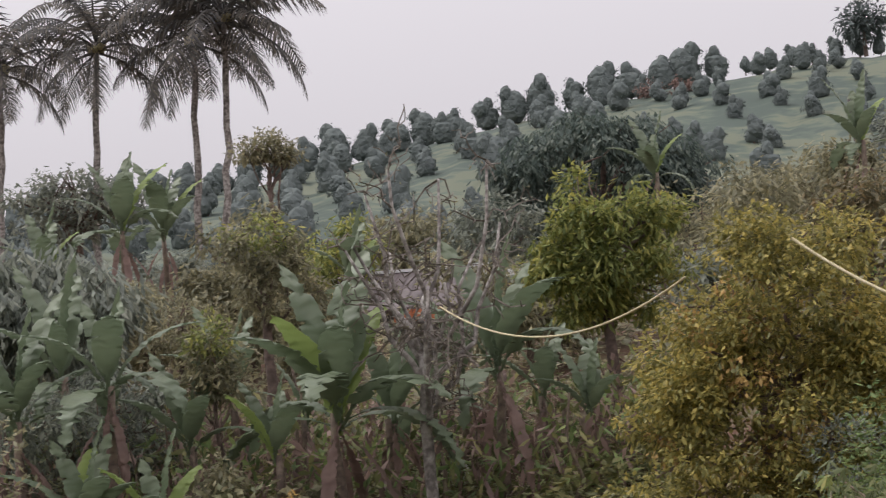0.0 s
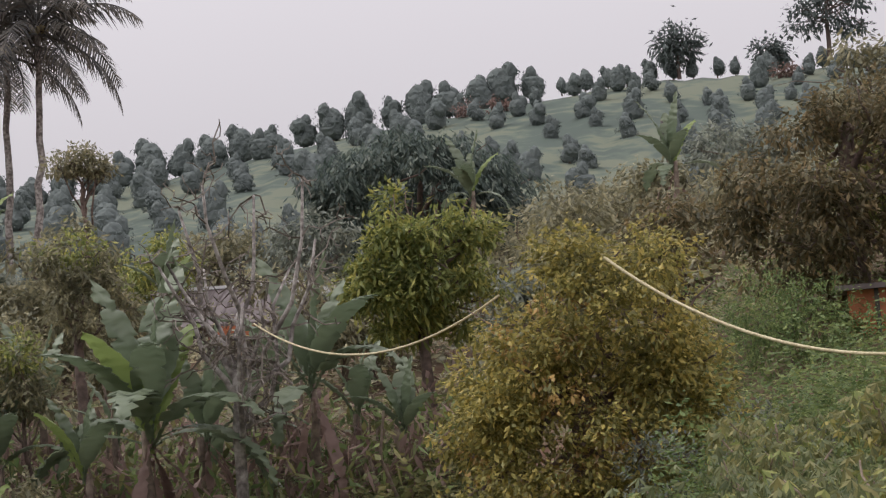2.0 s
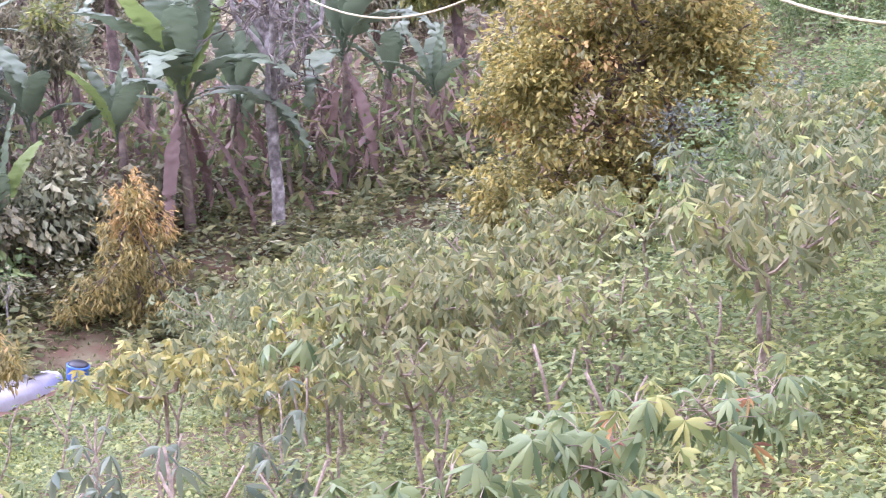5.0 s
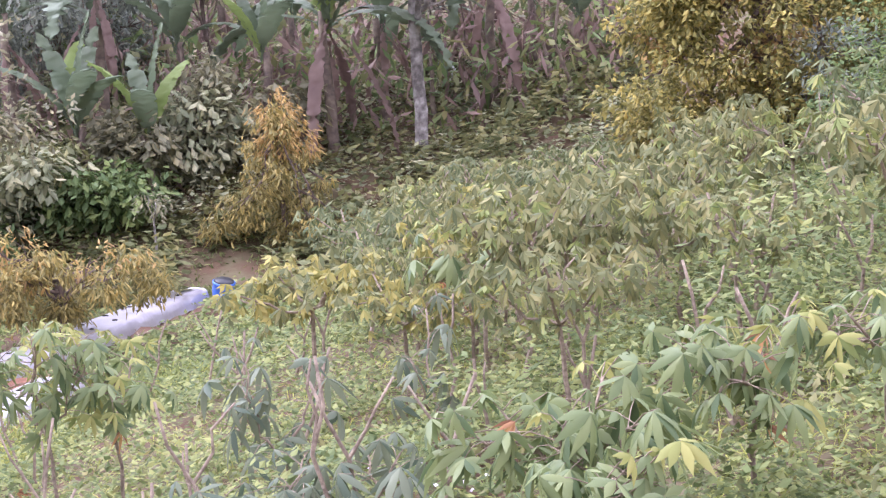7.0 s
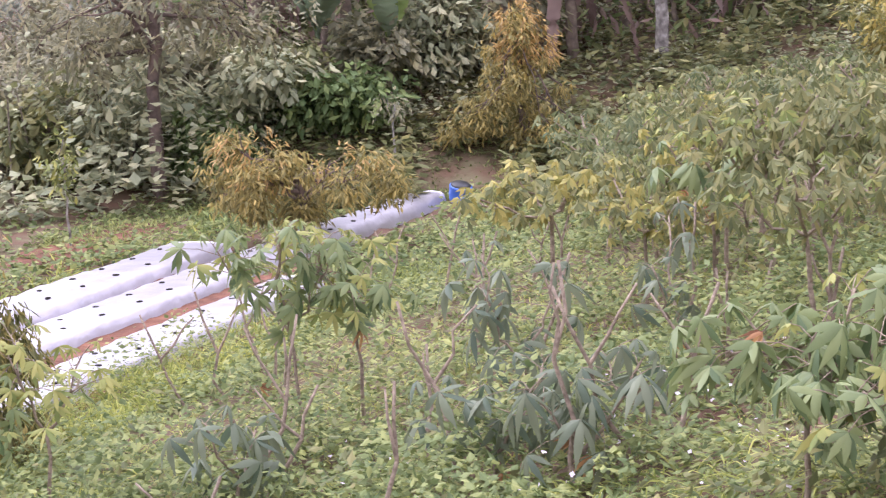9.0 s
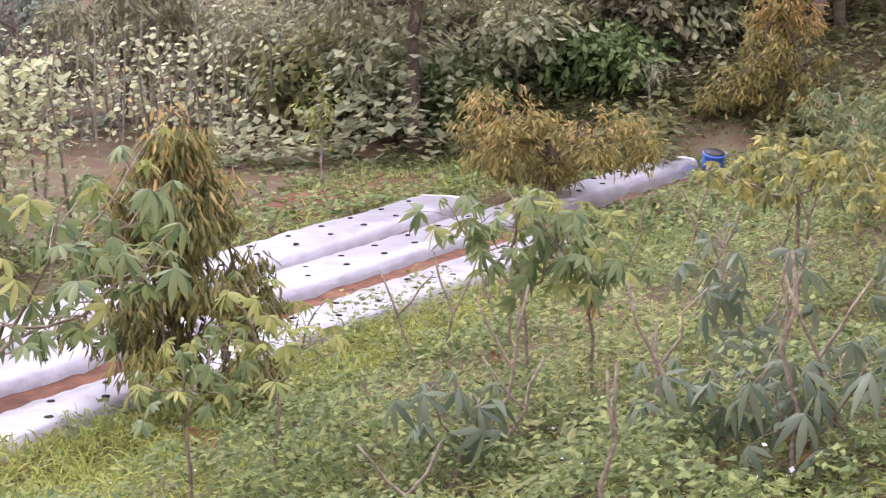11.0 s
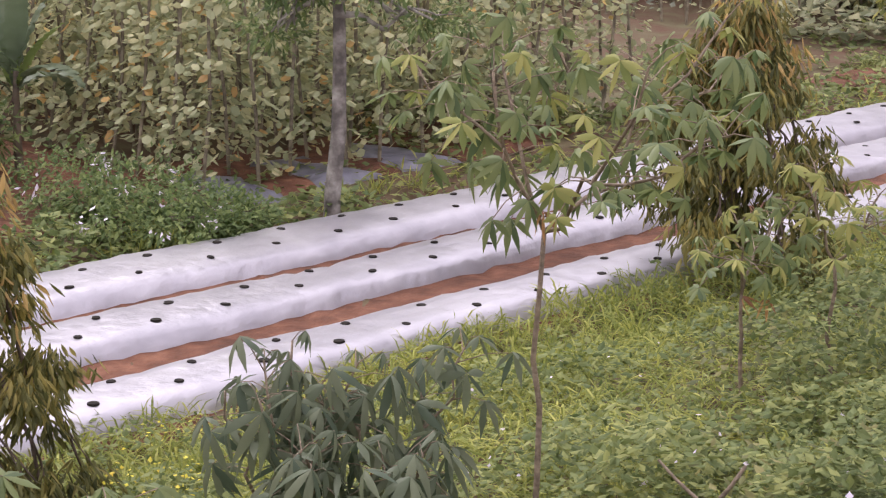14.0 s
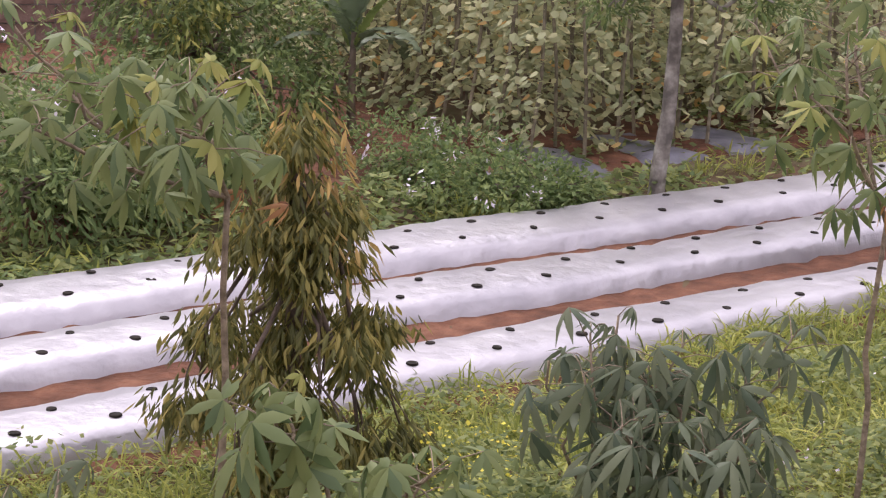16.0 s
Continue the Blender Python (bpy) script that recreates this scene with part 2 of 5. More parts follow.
def part(name, data, parent, label="", at=None):
    ob = new(name, data)
    ob.parent = parent
    if at is not None:
        ob.matrix_basis = at
    if label:
        ob["label"] = label
    return ob


def thing(name, label, category, group="", kind="", at=(0, 0, 0), rz=0.0, data=None):
    ob = new(name, data)
    ob.matrix_basis = pose(*at, 0, 0, rz)
    return tagged(ob, label, category, group, kind)


def unit(v):
    return v / (np.linalg.norm(v, axis=-1, keepdims=True) + 1e-9)


def leaves(pos, dirs, length, width, rng, droop=0.25, fold=0.18, segs=1):
    """Many leaves as folded blades: pos, dirs (n, 3), length and width (n). segs 2 bends them over."""
    n = len(pos)
    d = unit(dirs)
    up = np.tile((0.0, 0.0, 1.0), (n, 1)) + rng.normal(0, 0.35, (n, 3))
    side = unit(np.cross(d, up))
    nor = unit(np.cross(side, d))
    L, W = np.asarray(length)[:, None], np.asarray(width)[:, None]
    if segs == 3:
        low = nor * W * fold
        down = np.array((0, 0, 1.0)) * L * droop
        a, c, tip = pos + d * L * 0.28 - down * 0.15, pos + d * L * 0.68 - down * 0.55, pos + d * L - down
        v = np.stack([pos, a - side * W * 0.47 - low, c - side * W * 0.42 - low, tip, c + side * W * 0.42 - low, a + side * W * 0.47 - low], 1).reshape(-1, 3)
        b = np.arange(n)[:, None] * 6
        return v, np.concatenate([b + [0, 1, 3], b + [1, 2, 3], b + [0, 3, 5], b + [3, 4, 5]], 0)
    if segs == 1:
        tip = pos + d * L - np.array((0, 0, 1.0)) * L * droop
        mid = (pos + tip) / 2 + nor * L * 0.04
        low = nor * W * fold
        v = np.stack([pos, mid - side * W / 2 - low, tip, mid + side * W / 2 - low], 1).reshape(-1, 3)
        b = np.arange(n)[:, None] * 4
        f = np.concatenate([b + [0, 1, 2], b + [0, 2, 3]], 0)
        return v, f
    down = np.array((0, 0, 1.0))
    c1 = pos + d * L * 0.3 - down * L * droop * 0.12
    c2 = pos + d * L * 0.62 - down * L * droop * 0.4
    tip = pos + d * L - down * L * droop
    low = nor * W * fold
    v = np.stack([pos, c1 - side * W * 0.36 - low, c1, c1 + side * W * 0.36 - low, c2 - side * W * 0.42 - low, c2, c2 + side * W * 0.42 - low, tip], 1).reshape(-1, 3)
    b = np.arange(n)[:, None] * 8
    f = [b + [0, 1, 2], b + [0, 2, 3], b + [1, 4, 2], b + [4, 5, 2], b + [2, 5, 3], b + [5, 6, 3], b + [4, 7, 5], b + [5, 7, 6]]
    return v, np.concatenate(f, 0)


def tubes(paths, sides=6):
    """Tapered tubes along paths [(points, radii)], as one set of verts and faces."""
    vs, fs = [], []
    for pts, rad in paths:
        pts = np.asarray(pts, float)
        k0 = len(vs)
        for i, p in enumerate(pts):
            t = pts[min(i + 1, len(pts) - 1)] - pts[max(i - 1, 0)]
            t = t / (np.linalg.norm(t) + 1e-9)
            a = np.cross(t, (0.31, 0.95, 0.05))
            a = a / (np.linalg.norm(a) + 1e-9)
            c = np.cross(t, a)
            for s in range(sides):
                q = 2 * math.pi * s / sides
                vs.append(p + (a * math.cos(q) + c * math.sin(q)) * rad[i])
        for i in range(len(pts) - 1):
            for s in range(sides):
                s2 = (s + 1) % sides
                fs.append((k0 + i * sides + s, k0 + i * sides + s2, k0 + (i + 1) * sides + s2, k0 + (i + 1) * sides + s))
        fs.append(tuple(k0 + (len(pts) - 1) * sides + s for s in range(sides)))
    return vs, fs


def limb(a, b, rng, wob=0.06, n=5, sag=0.0):
    a, b = np.asarray(a, float), np.asarray(b, float)
    L = np.linalg.norm(b - a)
    ts = np.linspace(0, 1, n)
    p = a + (b - a) * ts[:, None] + rng.normal(0, wob * L, (n, 3)) * (ts * (1 - ts) * 4)[:, None]
    p[:, 2] += sag * L * ts * (1 - ts) * 4
    return p


def box(x0, x1, y0, y1, z0, z1):
    v = [(x, y, z) for x in (x0, x1) for y in (y0, y1) for z in (z0, z1)]
    f = [(0, 1, 3, 2), (4, 6, 7, 5), (0, 4, 5, 1), (2, 3, 7, 6), (0, 2, 6, 4), (1, 5, 7, 3)]
    return v, f


# ---- ground: one sheet to the horizon ----
def build_ground():
    rng = np.random.default_rng(5)
    azs = np.radians(np.concatenate([np.arange(-180, -56, 4), np.arange(-56, 36, 0.5), np.arange(36, 180, 4)]))
    ds = np.concatenate([[0.0], np.geomspace(0.8, 60, 90), np.geomspace(63, 3000, 60)])
    D, A = np.meshgrid(ds, azs, indexing="ij")
    X, Y = D * np.sin(A), D * np.cos(A)
    Z = ground(X, Y) + rng.normal(0, 1, X.shape) * np.clip(D * 0.001, 0.006, 0.25) * (D > 0)
    nd, na = X.shape
    v = np.stack([X, Y, Z], -1).reshape(-1, 3)
    i, j = np.meshgrid(np.arange(nd - 1), np.arange(na), indexing="ij")
    j2 = (j + 1) % na
    f = np.stack([i * na + j, i * na + j2, (i + 1) * na + j2, (i + 1) * na + j], -1).reshape(-1, 4)
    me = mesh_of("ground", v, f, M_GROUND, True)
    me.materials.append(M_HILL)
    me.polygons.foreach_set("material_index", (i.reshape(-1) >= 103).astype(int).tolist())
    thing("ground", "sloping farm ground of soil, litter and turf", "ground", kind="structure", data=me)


build_ground()


# ---- the raised beds under silver film ----
def build_bed(ac0, ac1, al0, al1, seed, holes=True):
    rng = np.random.default_rng(seed)
    n = int((al1 - al0) / 0.09)
    als = np.linspace(al0, al1, n)
    prof = [(0.0, 0.0), (0.03, 0.05), (0.07, 0.12), (0.13, 0.15), (0.32, 0.158), (0.5, 0.16), (0.68, 0.158), (0.87, 0.15), (0.93, 0.12), (0.97, 0.05), (1.0, 0.0)]
    wob = np.interp(als, np.arange(al0 - 1, al1 + 1, 0.9), rng.normal(0, 0.022, len(np.arange(al0 - 1, al1 + 1, 0.9))))
    wob2 = np.interp(als, np.arange(al0 - 1, al1 + 1, 0.7), rng.normal(0, 0.028, len(np.arange(al0 - 1, al1 + 1, 0.7))))
    vs, fs, m = [], [], len(prof)
    for k, al in enumerate(als):
        for c, h in prof:
            ac = ac0 + (ac1 - ac0) * c + (wob[k] if c < 0.3 else wob2[k] if c > 0.7 else 0)
            x, y = bed_xy(al, ac)
            vs.append((x, y, -0.225 + 0.0168 * y + 1.1 * h * (1 + 0.5 * wob[k]) + rng.normal(0, 0.008 if h < 0.15 else 0.004)))
    for k in range(n - 1):
        for c in range(m - 1):
            fs.append((k * m + c, k * m + c + 1, (k + 1) * m + c + 1, (k + 1) * m + c))
    fs.append(tuple(range(m)))
    fs.append(tuple((n - 1) * m + c for c in range(m))[::-1])
    bed = thing("planting_bed", "raised planting bed under silver-white plastic film with planting holes", "planting bed", "mulched beds")
    part("film", mesh_of("film", vs, fs, M_FILM, True), bed)
    # planting holes: flat near-black soil discs set just above the film
    hv, hf = [(0, 0, 0.0)], []
    for r, z in ((0.03, 0.0), (0.036, -0.001), (0.04, -0.01)):
        for s in range(12):
            q = 2 * math.pi * s / 12
            hv.append((r * math.cos(q), r * math.sin(q), z))
    hf += [(0, 1 + s, 1 + (s + 1) % 12) for s in range(12)]
    for r in range(2):
        hf += [(1 + r * 12 + s, 13 + r * 12 + s, 13 + r * 12 + (s + 1) % 12, 1 + r * 12 + (s + 1) % 12) for s in range(12)]
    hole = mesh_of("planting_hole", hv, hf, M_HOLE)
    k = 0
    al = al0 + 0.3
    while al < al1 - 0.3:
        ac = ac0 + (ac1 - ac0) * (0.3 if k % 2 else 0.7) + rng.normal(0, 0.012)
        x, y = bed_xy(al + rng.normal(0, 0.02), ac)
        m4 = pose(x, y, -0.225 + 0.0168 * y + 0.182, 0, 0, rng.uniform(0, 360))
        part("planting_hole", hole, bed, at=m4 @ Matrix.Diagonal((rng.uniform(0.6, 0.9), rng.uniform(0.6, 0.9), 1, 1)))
        al += 0.275
        k += 1


build_bed(10.17, 10.92, -3.0, 17.6, 11)
build_bed(9.26, 9.88, -3.0, 21.2, 12)
build_bed(8.22, 8.82, -3.0, 16.0, 13)


def build_furrow(ac0, ac1, al0, al1, seed, name, label, material, lift=0.03):
    rng = np.random.default_rng(seed)
    als, acs = np.arange(al0, al1, 0.12), np.linspace(ac0, ac1, 9)
    A, C = np.meshgrid(als, acs, indexing="ij")
    X, Y = A * BX - C * BY, A * BY + C * BX
    edge = np.minimum(C - ac0, ac1 - C) / (ac1 - ac0)
    Z = ground(X, Y) + lift * np.clip(edge * 6, -1, 1) + rng.normal(0, 0.008, X.shape)
    v = np.stack([X, Y, Z], -1).reshape(-1, 3)
    n, m = X.shape
    f = [(i * m + j, i * m + j + 1, (i + 1) * m + j + 1, (i + 1) * m + j) for i in range(n - 1) for j in range(m - 1)]
    thing(name, label, "soil", kind="structure", data=mesh_of(name, v, f, material, True))


build_furrow(8.0, 10.6, -3.2, 17.2, 21, "soil_furrow", "bare red soil between the planting beds", M_SOIL)
build_furrow(11.5, 12.7, 16.6, 19.4, 22, "soil_path", "trodden patch of bare red soil beside the beds", M_SOIL)


build_furrow(12.0, 13.6, 3.5, 13.0, 23, "soil_strip", "brown trodden soil at the foot of the beans", M_SOIL)
build_furrow(13.2, 19.5, 6.6, 8.9, 24, "soil_path", "bare red soil path beside the bean rows", M_SOIL)


# ---- trees ----
def crown_leaves(lobes, n, L, W, rng, droop=0.3, hang=0.0, segs=1, shell=0.55, clump=7, gap=0.95):
    """Leaves in clumps that fill the outer part of several lobes (cx, cy, cz, rx, ry, rz)."""
    lob = np.asarray(lobes, float)
    vol = lob[:, 3] * lob[:, 4] * lob[:, 5]
    k = rng.choice(len(lob), n // clump + 1, p=vol ** 0.67 / np.sum(vol ** 0.67))
    u = unit(rng.normal(0, 1, (len(k), 3)))
    r = shell + (1 - shell) * rng.random(len(k)) ** 0.6
    r = r * (1 + 0.13 * np.sin(u[:, 0] * 7 + k) + 0.13 * np.sin(u[:, 2] * 9 + 2 * k) + rng.normal(0, 0.07, len(k)))
    c = lob[k, :3] + u * r[:, None] * lob[k, 3:]
    f0 = 5.5 / np.mean(lob[:, 3:])
    lump = np.sin(c[:, 0] * f0 + 1.3) * np.sin(c[:, 1] * f0 * 1.1 + 0.4) + np.sin(c[:, 2] * f0 * 1.3 + c[:, 0] * f0 * 0.5)
    keep = lump + rng.normal(0, 0.35, len(k)) < gap
    c, u = c[keep], u[keep]
    pos = np.repeat(c, clump, 0) + rng.normal(0, L * 0.55, (len(c) * clump, 3))
    out = np.repeat(u, clump, 0) + rng.normal(0, 0.75, pos.shape)
    out[:, 2] = out[:, 2] * (1 - hang) - hang * 1.6 + 0.15 * (1 - hang)
    m = len(pos)
    return leaves(pos, out, L * rng.uniform(0.65, 1.25, m), W * rng.uniform(0.75, 1.2, m), rng, droop, 0.2, segs)


def clumped(env, n, r, rng):
    """Leafy branch ends spread over the outside of a crown's main lobes (and a few within)."""
    lob = np.asarray(env, float)
    area = (lob[:, 3] * lob[:, 4] * lob[:, 5]) ** 0.67
    out = []
    while len(out) < n:
        k = rng.choice(len(lob), p=area / area.sum())
        u = unit(rng.normal(0, 1, 3))
        c = lob[k, :3] + u * lob[k, 3:] * rng.uniform(0.72, 1.0)
        inner = ((c - lob[:, :3]) / lob[:, 3:]) ** 2
        if (inner.sum(1) < 0.42).any():
            continue
        w = r * rng.uniform(0.7, 1.3)
        out.append((*c, w, w, w * rng.uniform(0.6, 0.85)))
    return out


def tree(name, label, az, d, base, trunk_h, trunk_r, lobes, n, L, W, leaf, bark=M_DBARK, seed=1, droop=0.3, hang=0.0, segs=1, shell=0.55, lean=(0, 0), limbs=7, group="", tips=None, category="tree", sunk=0.25, gap=0.95, clumps=None):
    """A tree: tapered trunk, limbs into the lobes, a crown of single leaves. Heights in lobes count from the tree's foot."""
    rng = np.random.default_rng(seed)
    x, y = spot(az, d)
    z = gz(x, y) if base is None else base
    t = thing(name, label, category, group, at=(x, y, z))
    top = np.array((lean[0], lean[1], trunk_h))
    paths = [(limb((0, 0, -sunk), top, rng, 0.015, 7), np.linspace(trunk_r * 1.25, trunk_r * 0.6, 7))]
    for i in range(limbs):
        lo = lobes[i % len(lobes)]
        u = unit(rng.normal(0, 1, 3))
        end = np.array(lo[:3]) + u * np.array(lo[3:]) * 0.6
        s = top * rng.uniform(0.55, 1.0)
        r0 = trunk_r * rng.uniform(0.35, 0.55)
        p = limb(s, end, rng, 0.07, 5, 0.05)
        paths.append((p, np.linspace(r0, r0 * 0.3, 5)))
        for _ in range(2):
            e2 = p[3] + (end - s) * 0.3 + rng.normal(0, 0.3, 3) * np.array(lo[3:])
            paths.append((limb(p[3], e2, rng, 0.08, 4), np.linspace(r0 * 0.4, r0 * 0.12, 4)))
    part("trunk", mesh_of("trunk", *tubes(paths, 7), bark, True), t)
    ends = clumped(lobes, clumps[0], clumps[1], rng) if clumps else lobes
    v, f = crown_leaves(ends, n, L, W, rng, droop, hang, segs, shell, gap=1.6 if clumps else gap)
    part("crown", mesh_of("crown", v, f, leaf), t)
    if tips:
        v, f = crown_leaves(tips[0], tips[1], L, W, rng, droop, hang, segs, 0.4)
        part("new_growth", mesh_of("new_growth", v, f, tips[2]), t)["kind"] = "stuff"
    return t


def cone_lobes(h, r, n, rng, bottom=0.16):
    """Leafy branch ends of a conical young tree, in tiers with gaps between them."""
    out = []
    for i in range(n):
        s = ((i + 0.5) / n) ** 0.85
        zz = h * (bottom + (0.93 - bottom) * s) + rng.normal(0, 0.03 * h)
        rr = r * (1 - s) ** 0.6 * rng.uniform(0.55, 1.05)
        q = i * 2.4 + rng.normal(0, 0.3)
        w = r * rng.uniform(0.24, 0.4) * (1 - 0.45 * s)
        out.append((math.cos(q) * rr, math.sin(q) * rr, zz, w, w, w * 0.55))
        if i % 3 == 0:
            out.append((0, 0, zz, w * 0.8, w * 0.8, w * 0.9))
    return out


# the young durians among the beds
rg = np.random.default_rng(3)
tree("young_durian_tree", "young durian tree with drooping olive and bronze leaves beside the beds", -38.0, 8.1, None, 1.6, 0.035, cone_lobes(1.84, 0.55, 36, rg, 0.06), 9500, 0.072, 0.023, M_DURIAN, seed=31, hang=0.8, segs=2, shell=0.2, limbs=14, group="young durians", tips=([(0.05, 0, 1.6, 0.18, 0.18, 0.28), (0.1, 0.1, 1.2, 0.3, 0.3, 0.2)], 170, M_DUR_TIP))
tree("young_durian_tree", "young durian tree with bronze new leaves at its top", -15.1, 12.8, None, 1.6, 0.04, cone_lobes(1.98, 0.76, 30, rg), 9500, 0.09, 0.028, M_DURIAN, seed=32, hang=0.8, segs=2, shell=0.2, limbs=14, group="young durians", tips=([(0, 0, 1.75, 0.25, 0.25, 0.3), (0.0, 0.1, 1.5, 0.4, 0.4, 0.2)], 420, M_DUR_TIP))
tree("young_durian_tree", "broad low durian tree with ochre drooping leaves over the beds", -4.2, 20.5, None, 0.8, 0.05, [(-0.55, 0, 0.85, 0.5, 0.5, 0.45), (0.05, 0, 0.72, 0.55, 0.5, 0.38), (0.55, 0.1, 0.72, 0.5, 0.5, 0.35), (-0.3, 0.1, 0.6, 0.6, 0.5, 0.35)], 4600, 0.088, 0.03, M_OCHRE, seed=33, hang=0.5, segs=2, shell=0.2, limbs=14, clumps=(34, 0.19), group="young durians", tips=([(-0.5, 0, 1.1, 0.4, 0.4, 0.25), (0.5, 0, 0.95, 0.4, 0.4, 0.2), (0.0, -0.1, 0.8, 0.7, 0.4, 0.2)], 260, M_DUR_TIP))
tree("young_durian_tree", "small ochre-leaved durian tree at the edge of the grove", 2.35, 25.0, None, 1.5, 0.04, cone_lobes(1.95, 0.8, 26, rg, 0.08) + [(-0.85, -0.1, 0.35, 0.25, 0.25, 0.2), (-0.7, 0.1, 0.6, 0.2, 0.2, 0.16)], 4600, 0.095, 0.032, M_OCHRE, seed=34, hang=0.5, segs=2, shell=0.2, limbs=14, group="young durians", tips=([(0, 0, 1.65, 0.3, 0.3, 0.35), (0.1, 0, 1.3, 0.4, 0.4, 0.2)], 700, M_DUR_TIP))

# the big trees behind
tree("durian_tree", "large rounded durian tree with golden-brown and green leaves", 16.4, 20.0, None, 2.6, 0.12, [(0.1, 0, 1.6, 1.35, 1.2, 1.2), (0.3, 0, 2.75, 1.0, 0.95, 0.85), (-0.62, -0.1, 1.2, 0.95, 0.9, 0.85), (0.75, 0, 1.6, 0.8, 0.9, 1.25), (-0.3, 0, 2.25, 0.7, 0.8, 0.7), (0.1, 0, 0.75, 1.45, 1.1, 0.65)], 56000, 0.078, 0.042, M_BIGDUR, seed=41, hang=0.05, shell=0.45, limbs=18, clumps=(190, 0.33), tips=(clumped([(0.32, 0, 2.8, 0.8, 0.85, 0.85), (-0.35, -0.1, 2.0, 0.95, 0.9, 0.8), (-0.7, -0.2, 1.1, 0.8, 0.8, 0.7)], 30, 0.24, np.random.default_rng(411)), 3000, M_DUR_TIP))
tree("durian_tree", "large dark durian tree with brown-green leaves", 24.5, 29.0, None, 2.6, 0.14, [(0, 0, 1.7, 1.7, 1.5, 1.3), (0.9, 0, 2.45, 1.4, 1.5, 1.1), (-0.8, 0, 1.25, 1.0, 1.1, 1.0), (1.8, 0, 2.0, 1.6, 1.4, 1.5), (0.4, 0, 0.7, 1.9, 1.2, 0.7)], 24000, 0.125, 0.055, M_DARKDUR, seed=42, hang=0.25, shell=0.3, limbs=16, clumps=(120, 0.42))
tree("mango_tree", "broad dome-shaped mango tree with blue-green leaves", 11.8, 62.0, None, 3.0, 0.3, [(0, 0, 3.4, 3.2, 3.0, 1.8), (-1.4, 0, 3.0, 1.9, 2.0, 1.5), (1.7, 0.2, 2.9, 2.0, 2.0, 1.6), (0.1, 0, 4.0, 2.0, 2.0, 1.4), (3.0, 2, 2.9, 1.6, 1.5, 1.7)], 26000, 0.24, 0.09, M_MANGO, seed=43, hang=0.6, shell=0.4, limbs=14, clumps=(150, 0.62))
tree("avocado_tree", "upright tree with bright yellow-green leaves", 12.0, 33.0, None, 3.5, 0.1, [(0, 0, 3.0, 1.0, 0.95, 1.0), (-0.25, 0, 3.85, 0.42, 0.5, 0.65), (0.6, 0, 3.55, 0.45, 0.5, 0.55), (-0.5, 0, 2.6, 0.7, 0.8, 0.75), (0.55, 0, 2.6, 0.7, 0.8, 0.8)], 11000, 0.17, 0.06, M_YG, seed=44, hang=0.1, shell=0.25, limbs=20, clumps=(56, 0.29))


# the tree line between the grove and the hill
tree("rain_tree", "flat-topped tree with dark layered foliage", -3.2, 70.0, None, 3.6, 0.16, [(-1.6, 0, 4.4, 1.4, 1.2, 0.26), (-0.2, 0, 4.9, 1.3, 1.2, 0.25), (1.5, 0, 4.2, 1.3, 1.2, 0.4), (0.4, 0, 3.9, 2.0, 1.4, 0.45), (-0.6, 0, 3.3, 1.6, 1.2, 0.5)], 3800, 0.3, 0.11, M_DARK, seed=51, shell=0.3, limbs=14)
tree("umbrella_tree", "slender tree with a small umbrella crown", 2.3, 60.0, None, 4.4, 0.09, [(-0.4, 0, 4.95, 0.65, 0.6, 0.3), (0.35, 0, 4.95, 0.7, 0.6, 0.35), (0.05, 0, 5.35, 0.5, 0.5, 0.3), (0.6, 0, 4.75, 0.45, 0.4, 0.22)], 2600, 0.17, 0.07, M_OLIVE, seed=52, shell=0.3, limbs=10, lean=(0.1, 0))
tree("jackfruit_tree", "dense rounded tree with dark green leaves", 2.0, 35.0, None, 3.2, 0.1, [(0, 0, 3.45, 0.75, 0.7, 0.5), (-0.25, 0, 2.9, 0.65, 0.6, 0.5), (0.35, 0, 2.7, 0.7, 0.6, 0.7)], 3600, 0.15, 0.055, M_OLIVE, seed=53, shell=0.3, clumps=(26, 0.28), tips=([(0, 0, 3.7, 0.65, 0.6, 0.3)], 700, M_YG))
tree("cocoa_tree", "large tree with heavy drooping dark green leaves", -4.5, 33.0, None, 1.6, 0.12, [(0, 0, 2.8, 1.3, 1.2, 0.9), (0.9, 0, 2.4, 0.9, 0.8, 0.8), (-0.9, 0, 2.8, 1.1, 1.0, 0.9), (0.2, 0, 1.6, 1.6, 1.0, 0.9)], 9000, 0.24, 0.075, M_DARK, seed=54, hang=0.65, shell=0.35, clumps=(60, 0.42))
tree("coffee_shrub", "thin shrub with yellow-green top leaves", 0.45, 29.0, None, 2.2, 0.035, [(0, 0, 2.6, 0.42, 0.4, 0.35), (-0.15, 0, 2.25, 0.42, 0.4, 0.3), (0.2, 0, 2.2, 0.4, 0.4, 0.3)], 1500, 0.14, 0.055, M_OLIVE, seed=55, shell=0.3, tips=([(0, 0, 2.85, 0.35, 0.35, 0.25)], 420, M_YG), category="shrub")
tree("guava_tree", "olive-leaved tree behind the bananas", -0.5, 37.0, None, 2.0, 0.07, [(0, 0, 2.0, 0.9, 0.8, 0.7), (0.5, 0, 1.5, 0.7, 0.7, 0.5)], 3000, 0.14, 0.05, M_OLIVE, seed=56, shell=0.4)
